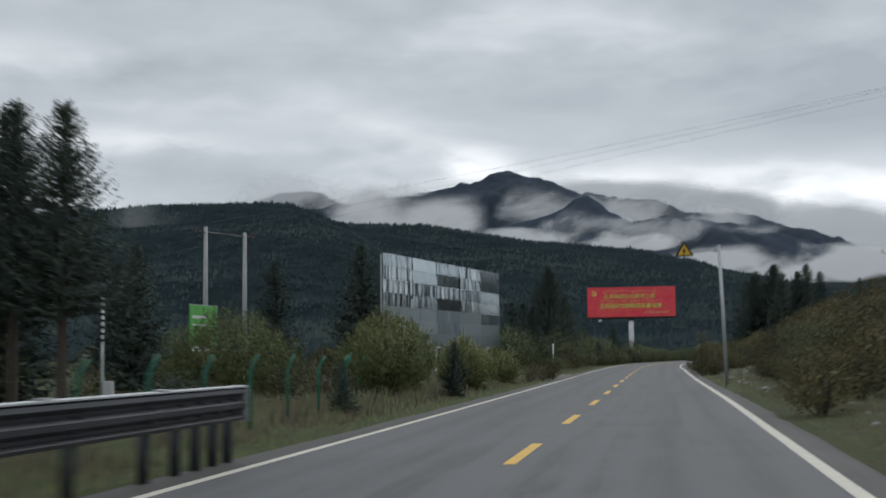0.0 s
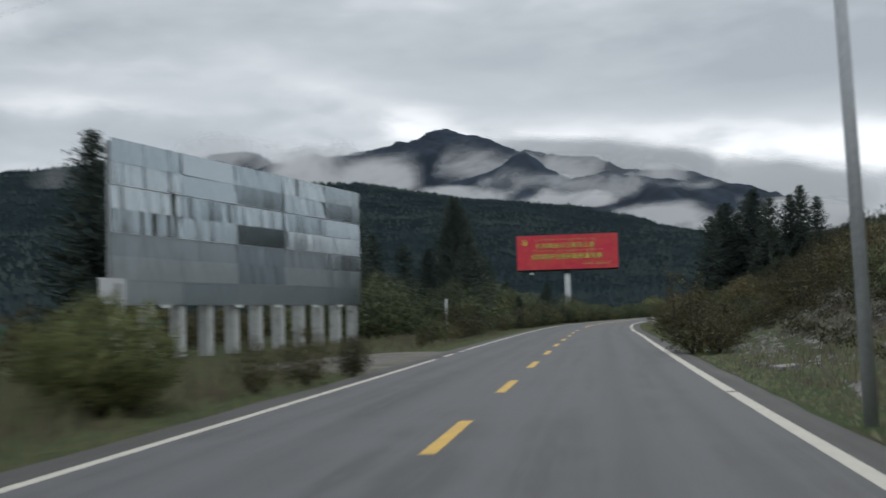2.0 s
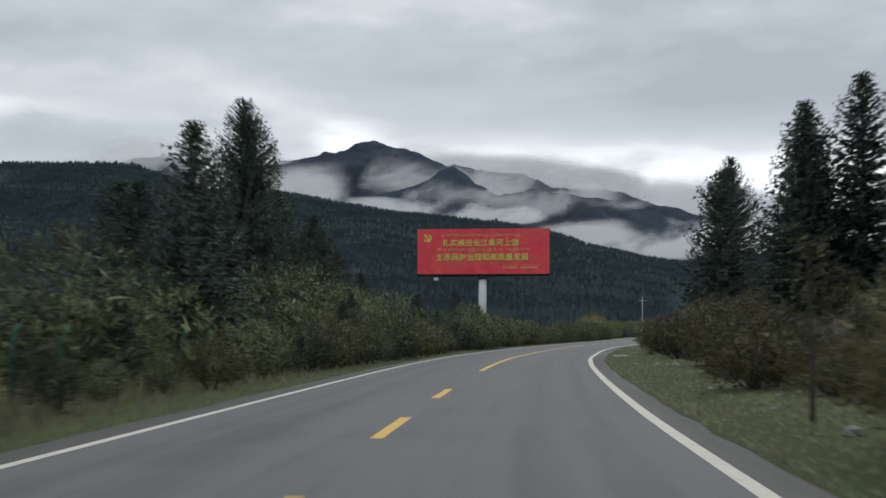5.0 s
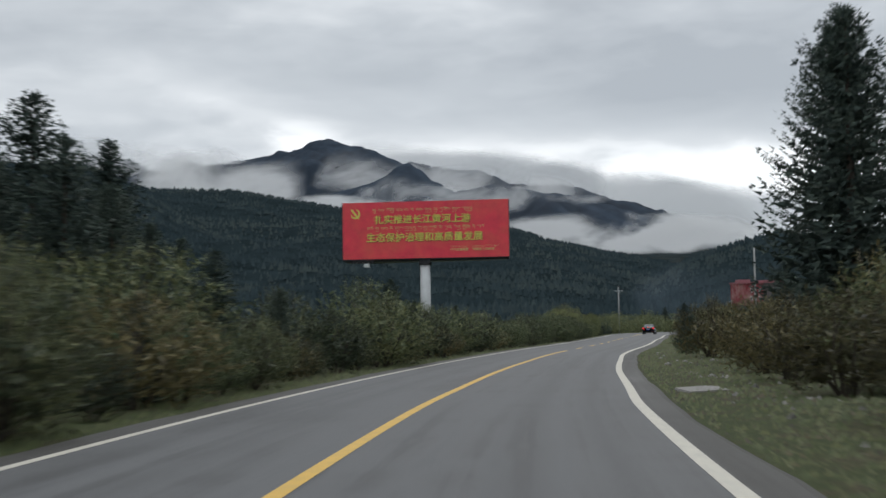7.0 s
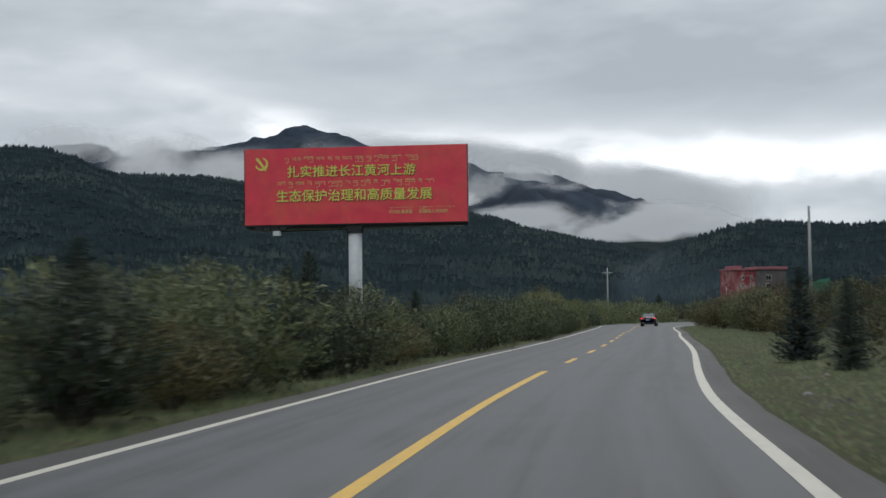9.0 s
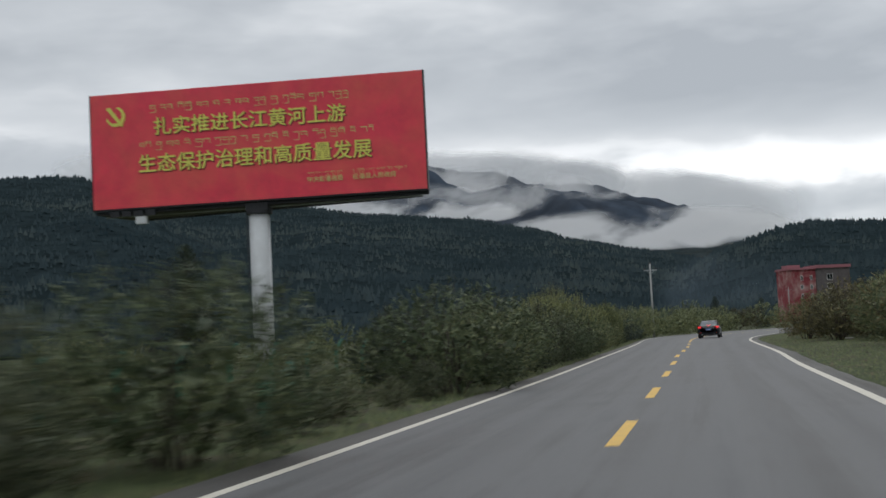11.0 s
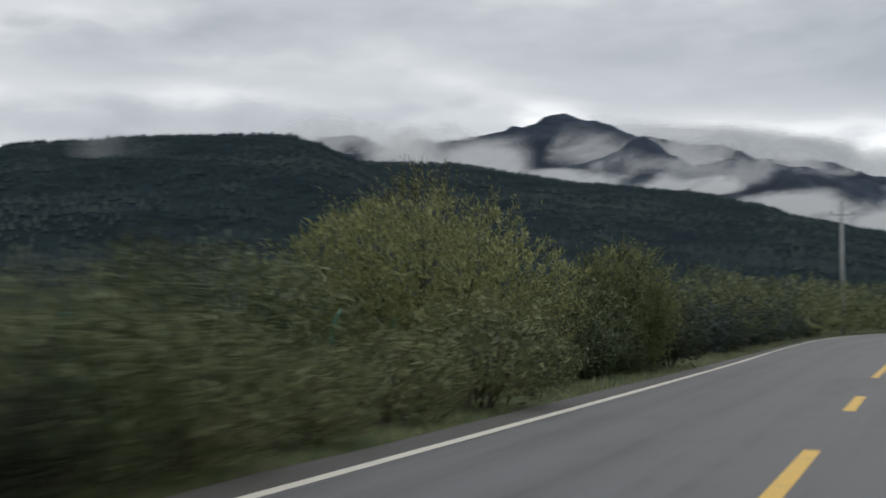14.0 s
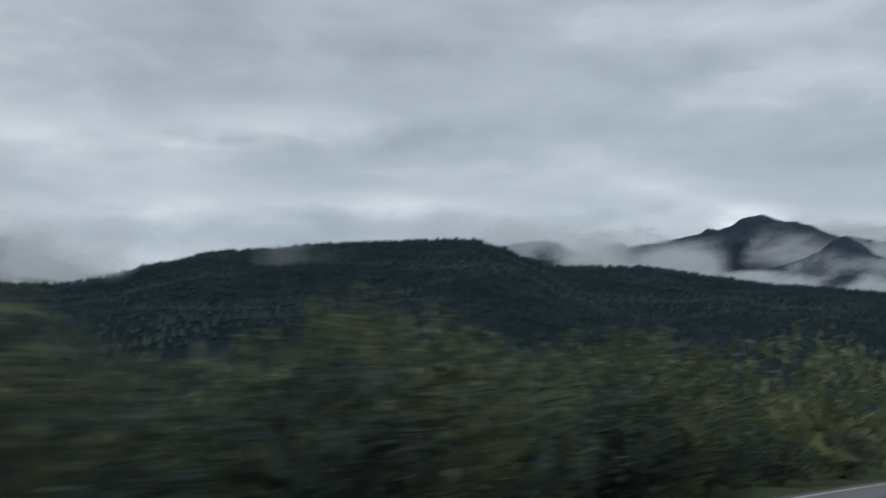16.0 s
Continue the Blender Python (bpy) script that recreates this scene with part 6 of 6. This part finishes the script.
def green_sign():
    a, b = (49.4, 50.1, 0.0), (49.6, 53.55, 0.0)
    g = thing("green_notice_board", turned(a, b), "bright green notice board on two steel posts", "notice board")
    part("board", Shape().box(0, -0.04, 1.75, 3.45, 0.04, 4.4), M["green_board"], g, bevel=0.015)
    part("frame", Shape().box(-0.05, -0.03, 4.4, 3.5, 0.05, 4.46), M["galv"], g)
    for x in (0.5, 2.95):
        part("post", Shape().tube([(x, 0.1, -0.3), (x, 0.1, 4.3)], 0.06, 8), M["galv"], g)
    part("pale_band", Shape().box(0.02, -0.05, 1.76, 3.43, -0.041, 2.05), M["white_print"], g)
    part("writing_bar", Shape().box(0.25, -0.05, 3.65, 2.1, -0.041, 3.82), M["white_print"], g)
    for i in range(7):
        part("writing_bar", Shape().box(1.2 + i * 0.28, -0.05, 2.35, 1.32 + i * 0.28, -0.041, 2.95), M["black"], g)
    part("writing_bar", Shape().box(0.25, -0.05, 3.25, 3.1, -0.041, 3.33), M["white_print"], g)
    n = thing("white_notice", turned((55.2, 70.9, 0), (55.3, 73.1, 0)), "small white notice board on two short posts", "notice board")
    part("board", Shape().box(0, -0.03, 1.2, 2.1, 0.03, 3.1), M["white_steel"], n, bevel=0.01)
    for x in (0.2, 1.9):
        part("post", Shape().tube([(x, 0.06, -0.3), (x, 0.06, 3.0)], 0.05, 8), M["galv"], n)
    part("writing_bar", Shape().box(1.1, -0.04, 1.5, 1.9, -0.031, 2.9), M["galv"], n)


green_sign()


def fence():
    """Green coated posts with bent tops, and wires between them."""
    f = thing("wire_fence", pose(0, 0, 0), "green wire fence with posts bent at the top", "fence")
    post = Shape().tube([(0, 0, -0.2), (0, 0, 1.18), (-0.06, 0, 1.33), (-0.16, 0, 1.5)], 0.032, 7).mesh("post", M["green_post"], True)
    spots = []
    y = -16.2
    while y < 330:
        if not 54 < y < 112:
            x = along(LEFT, y) - 2.7 - 2.0 * smooth01(11, 22, y) - (0.3 if y > 120 else 0.0)
            spots.append((x, y))
            ob = part("post", post, None, f)
            ob.matrix_local = pose(x, y, ground_height(x, y), 0, 0, 184)
        y += 2.6
    for a, b in zip(spots, spots[1:]):
        if b[1] - a[1] > 4:
            continue
        za, zb = ground_height(*a), ground_height(*b)
        s = Shape()
        for h in (0.25, 0.6, 0.95, 1.22):
            s.tube([(*a, za + h), (*b, zb + h)], 0.0012, 3, False)
        part("wire", s, M["green_post"], f)


fence()


def net_fence():
    """A low stretch of green netting close to the road."""
    f = thing("net_fence", pose(0, 0, 0), "low green netting fence between two posts", "fence")
    ys = [236.9 + 0.1 * i for i in range(16)]
    s = Shape()
    for i, y in enumerate(ys):
        x = along(LEFT, y) - 2.0
        s.tube([(x, y, 0.0), (x + 0.02 * math.sin(i), y, 1.0 - 0.06 * math.sin(i * 0.2))], 0.005, 3, False)
    for j in range(11):
        s.tube([(along(LEFT, y) - 2.0, y, 0.05 + 0.093 * j - 0.05 * math.sin(i * 0.2) * j / 10) for i, y in enumerate(ys) if i % 5 == 0], 0.005, 3, False)
    part("net", s, M["green_post"], f)
    for y in (ys[0], ys[-1]):
        x = along(LEFT, y) - 2.0
        part("post", Shape().tube([(x, y, -0.2), (x, y, 0.98), (x - 0.05, y, 1.08)], 0.035, 7), M["green_post"], f, smooth=True)


net_fence()


def slope_net(a, b, tall):
    """Green netting on posts along the top of the slope."""
    f = thing("slope_net", pose(0, 0, 0), "tall green netting on posts along the slope", "fence")
    n = 24
    pts = [(a[0] + (b[0] - a[0]) * i / n, a[1] + (b[1] - a[1]) * i / n) for i in range(n + 1)]
    net = Shape()
    for i, (x, y) in enumerate(pts):
        z = ground_height(x, y)
        for k in range(9):
            net.v.append((x + 0.05 * math.sin(i * 1.3 + k), y, z + tall * (k / 8) * (1 - 0.05 * abs(math.sin(i * 0.65)))))
    net.f = [(i * 9 + k, (i + 1) * 9 + k, (i + 1) * 9 + k + 1, i * 9 + k + 1) for i in range(n) for k in range(8)]
    ob = part("net", net, M["netting"], f)
    for i in range(0, n + 1, 4):
        x, y = pts[i]
        z = ground_height(x, y)
        part("post", Shape().tube([(x, y, z - 0.2), (x, y, z + tall + 0.1)], 0.04, 6), M["green_post"], f)


slope_net((93.0, 168.5), (100.0, 172.5), 1.7)
slope_net((91.6, 313.0), (98.5, 318.0), 1.9)


def slabs():
    r = random.Random(3)
    for x, y, lx, ly, t in ((72.9, 161.2, 1.0, 1.15, 12), (79.4, 54.2, 0.9, 0.6, 30), (84.4, 290, 1.5, 0.7, 80)):
        z = ground_height(x, y)
        s = Shape().prism([(-lx / 2, -0.08), (lx / 2 * 0.93, -0.07), (lx / 2, 0.0), (lx * 0.2, 0.03), (-lx / 2 * 0.96, 0.02)], ly)
        ob = new("concrete_slab", s.mesh("concrete_slab", M["stone"], bevel=0.02))
        ob.matrix_world = pose(x, y, z + 0.04, 2, -2, t)
        tagged(ob, "broken pale concrete slab lying on the grass", "slab", "loose concrete slabs")


slabs()


def red_building():
    """The half-finished block beyond the bend: a flaking red wing and a bare grey wing under a red roof edge."""
    a, b = (138.7, 715.0, 0.0), (162.0, 721.0, 0.0)
    B = thing("apartment_block", turned(a, b), "four-storey block with flaking red and bare grey walls", "building")
    split = 11.0
    part("wall", Shape().box(0, 0, -1, split, 10, 18.6), M["facade_red"], B, "flaking red rendered wall")
    part("wall", Shape().box(split, -0.6, -1, 23.9, 10, 18.9), M["facade_grey"], B, "bare grey rendered wall")
    part("roof", Shape().box(-0.3, -0.6, 18.6, split, 10.5, 19.3), M["roof_red"], B)
    part("roof", Shape().box(split - 0.2, -1.3, 18.9, 24.2, 10.5, 20.0), M["roof_red"], B)
    part("stair_tower", Shape().box(0.6, 1, 19.3, 5.6, 6, 20.4), M["roof_red"], B)

    def window(x, z, wide, high, y):
        w = part("window", Shape().box(x - 0.12, y - 0.05, z - 0.12, x + wide + 0.12, y + 0.02, z + high + 0.12), M["frame_white"], B)
        part("pane", Shape().box(x, y - 0.07, z, x + wide / 2 - 0.05, y - 0.055, z + high), M["pane"], w)
        part("pane", Shape().box(x + wide / 2 + 0.05, y - 0.07, z, x + wide, y - 0.055, z + high), M["pane"], w)

    for row in range(5):
        for x in (5.2, 8.9):
            window(x, 1.6 + 3.3 * row, 0.8, 1.5, 0)
        window(15.2, 1.4 + 3.3 * row, 2.0, 2.0, -0.6)
    part("green_hoarding", Shape().box(5, -26, -1, 20, -25.8, 5.5), M["green_post"], B)


red_building()


def lead_car():
    """A dark saloon, waiting in its lane past the bend's start."""
    y = 332.0
    x = along(LEFT, y) + 5.7
    c = thing("sedan", pose(x, y, 0, 0, 0, -7.5), "black saloon car with red tail lamps lit, in its lane", "car")
    # cross-sections of the lower body: y, half width, bottom, top
    rings = [(-2.34, 0.74, 0.42, 0.80), (-2.28, 0.86, 0.30, 0.98), (-2.05, 0.9, 0.24, 1.03), (-1.4, 0.91, 0.22, 1.02), (-0.3, 0.91, 0.2, 0.98), (0.9, 0.91, 0.2, 0.98), (1.5, 0.9, 0.22, 0.92), (2.1, 0.86, 0.26, 0.78), (2.32, 0.68, 0.4, 0.62)]
    s = Shape()
    for yy, w, z0, z1 in rings:
        h = z1 - z0
        s.v += [(sx * w * k, yy, z0 + h * q) for sx, k, q in ((-1, 0.84, 0), (-1, 1, 0.28), (-1, 1, 0.6), (-1, 0.93, 0.9), (-1, 0.74, 1.0), (1, 0.74, 1.0), (1, 0.93, 0.9), (1, 1, 0.6), (1, 1, 0.28), (1, 0.84, 0))]
    n = 10
    s.f = [(j * n + i, j * n + (i + 1) % n, (j + 1) * n + (i + 1) % n, (j + 1) * n + i) for j in range(len(rings) - 1) for i in range(n)] + [tuple(range(n)), tuple(range((len(rings) - 1) * n, len(rings) * n))[::-1]]
    body = part("body", s, M["car_paint"], c, smooth=True)
    cab = [(-1.75, 0.70, 1.0), (-1.05, 0.6, 1.43), (0.15, 0.6, 1.46), (1.15, 0.7, 0.98)]
    s = Shape()
    for (yy, w, z), low in zip(cab, (0.98, 0.98, 0.98, 0.94)):
        s.v += [(-0.79, yy if low > 0.95 else yy, low), (-w, yy, z), (w, yy, z), (0.79, yy, low)]
    s.f = [(j * 4 + i, j * 4 + i + 1, (j + 1) * 4 + i + 1, (j + 1) * 4 + i) for j in range(3) for i in range(3)] + [(0, 3, 2, 1), (12, 13, 14, 15)]
    part("cabin", s, M["car_paint"], c, smooth=False, bevel=0.03)
    part("rear_window", Shape().add([(-0.64, -1.77, 1.03), (0.64, -1.77, 1.03), (0.54, -1.12, 1.405), (-0.54, -1.12, 1.405)], [(0, 1, 2, 3)]), M["car_glass"], c)
    for sx in (-1, 1):
        part("side_window", Shape().add([(sx * 0.795, -1.25, 1.02), (sx * 0.795, 0.95, 1.02), (sx * 0.645, 0.12, 1.40), (sx * 0.645, -0.95, 1.38)], [(0, 1, 2, 3)]), M["car_glass"], c)
        lamp = part("tail_lamp", Shape().prism([(sx * 0.42, 0.84), (sx * 0.86, 0.80), (sx * 0.885, 0.98), (sx * 0.46, 0.99)], 0.1, pose(0, -2.26, 0)), M["lens_red"], c, bevel=0.015)
        part("lit_lamp", Shape().prism([(sx * 0.62, 0.86), (sx * 0.82, 0.84), (sx * 0.84, 0.95), (sx * 0.64, 0.96)], 0.02, pose(0, -2.318, 0)), M["brake"], lamp)
        part("mirror", Shape().box(sx * 0.92 if sx < 0 else 0.86, 0.62, 0.98, sx * 0.86 if sx < 0 else 0.92, 0.7, 1.0), M["car_paint"], c)
        part("mirror_shell", Shape().box(min(sx * 0.92, sx * 1.08), 0.58, 0.95, max(sx * 0.92, sx * 1.08), 0.72, 1.08), M["car_paint"], c, bevel=0.03)
        part("exhaust", Shape().tube([(sx * 0.5, -2.36, 0.3), (sx * 0.5, -2.1, 0.3)], 0.045, 10), M["chrome"], c)
        for yy in (-1.42, 1.42):
            w = part("wheel", Shape().tube([(sx * 0.68, yy, 0.32), (sx * 0.89, yy, 0.32)], 0.32, 24), M["rubber"], c, smooth=False, bevel=0.02)
            part("rim", Shape().tube([(sx * 0.885, yy, 0.32), (sx * 0.9, yy, 0.32)], 0.21, 20), M["alloy"], w)
    part("boot_strip", Shape().box(-0.46, -2.36, 0.845, 0.46, -2.325, 0.875), M["chrome"], c)
    plate = part("number_plate", Shape().box(-0.22, -2.365, 0.66, 0.22, -2.345, 0.8), M["plate_blue"], c)
    for i in range(6):
        part("writing_bar", Shape().box(-0.19 + i * 0.065, -2.37, 0.69, -0.15 + i * 0.065, -2.364, 0.77), M["white_print"], plate)
    part("badge", Shape().tube([(0, -2.35, 0.93), (0, -2.3, 0.93)], 0.05, 14), M["chrome"], c)
    part("high_brake_lamp", Shape().box(-0.16, -1.74, 1.045, 0.16, -1.70, 1.075), M["brake"], c)
    part("bumper", Shape().box(-0.8, -2.37, 0.36, 0.8, -2.2, 0.5), M["car_paint"], c, bevel=0.04)
    part("diffuser", Shape().box(-0.62, -2.32, 0.2, 0.62, -2.1, 0.34), M["black"], c, bevel=0.02)
    part("reflector", Shape().box(-0.7, -2.375, 0.45, -0.55, -2.368, 0.475), M["lens_red"], c)
    part("reflector", Shape().box(0.55, -2.375, 0.45, 0.7, -2.368, 0.475), M["lens_red"], c)
    part("aerial", Shape().prism([(-0.02, 1.44), (0.02, 1.44), (0.01, 1.53), (-0.01, 1.53)], 0.12, pose(0, -0.85, 0)), M["black"], c)


lead_car()
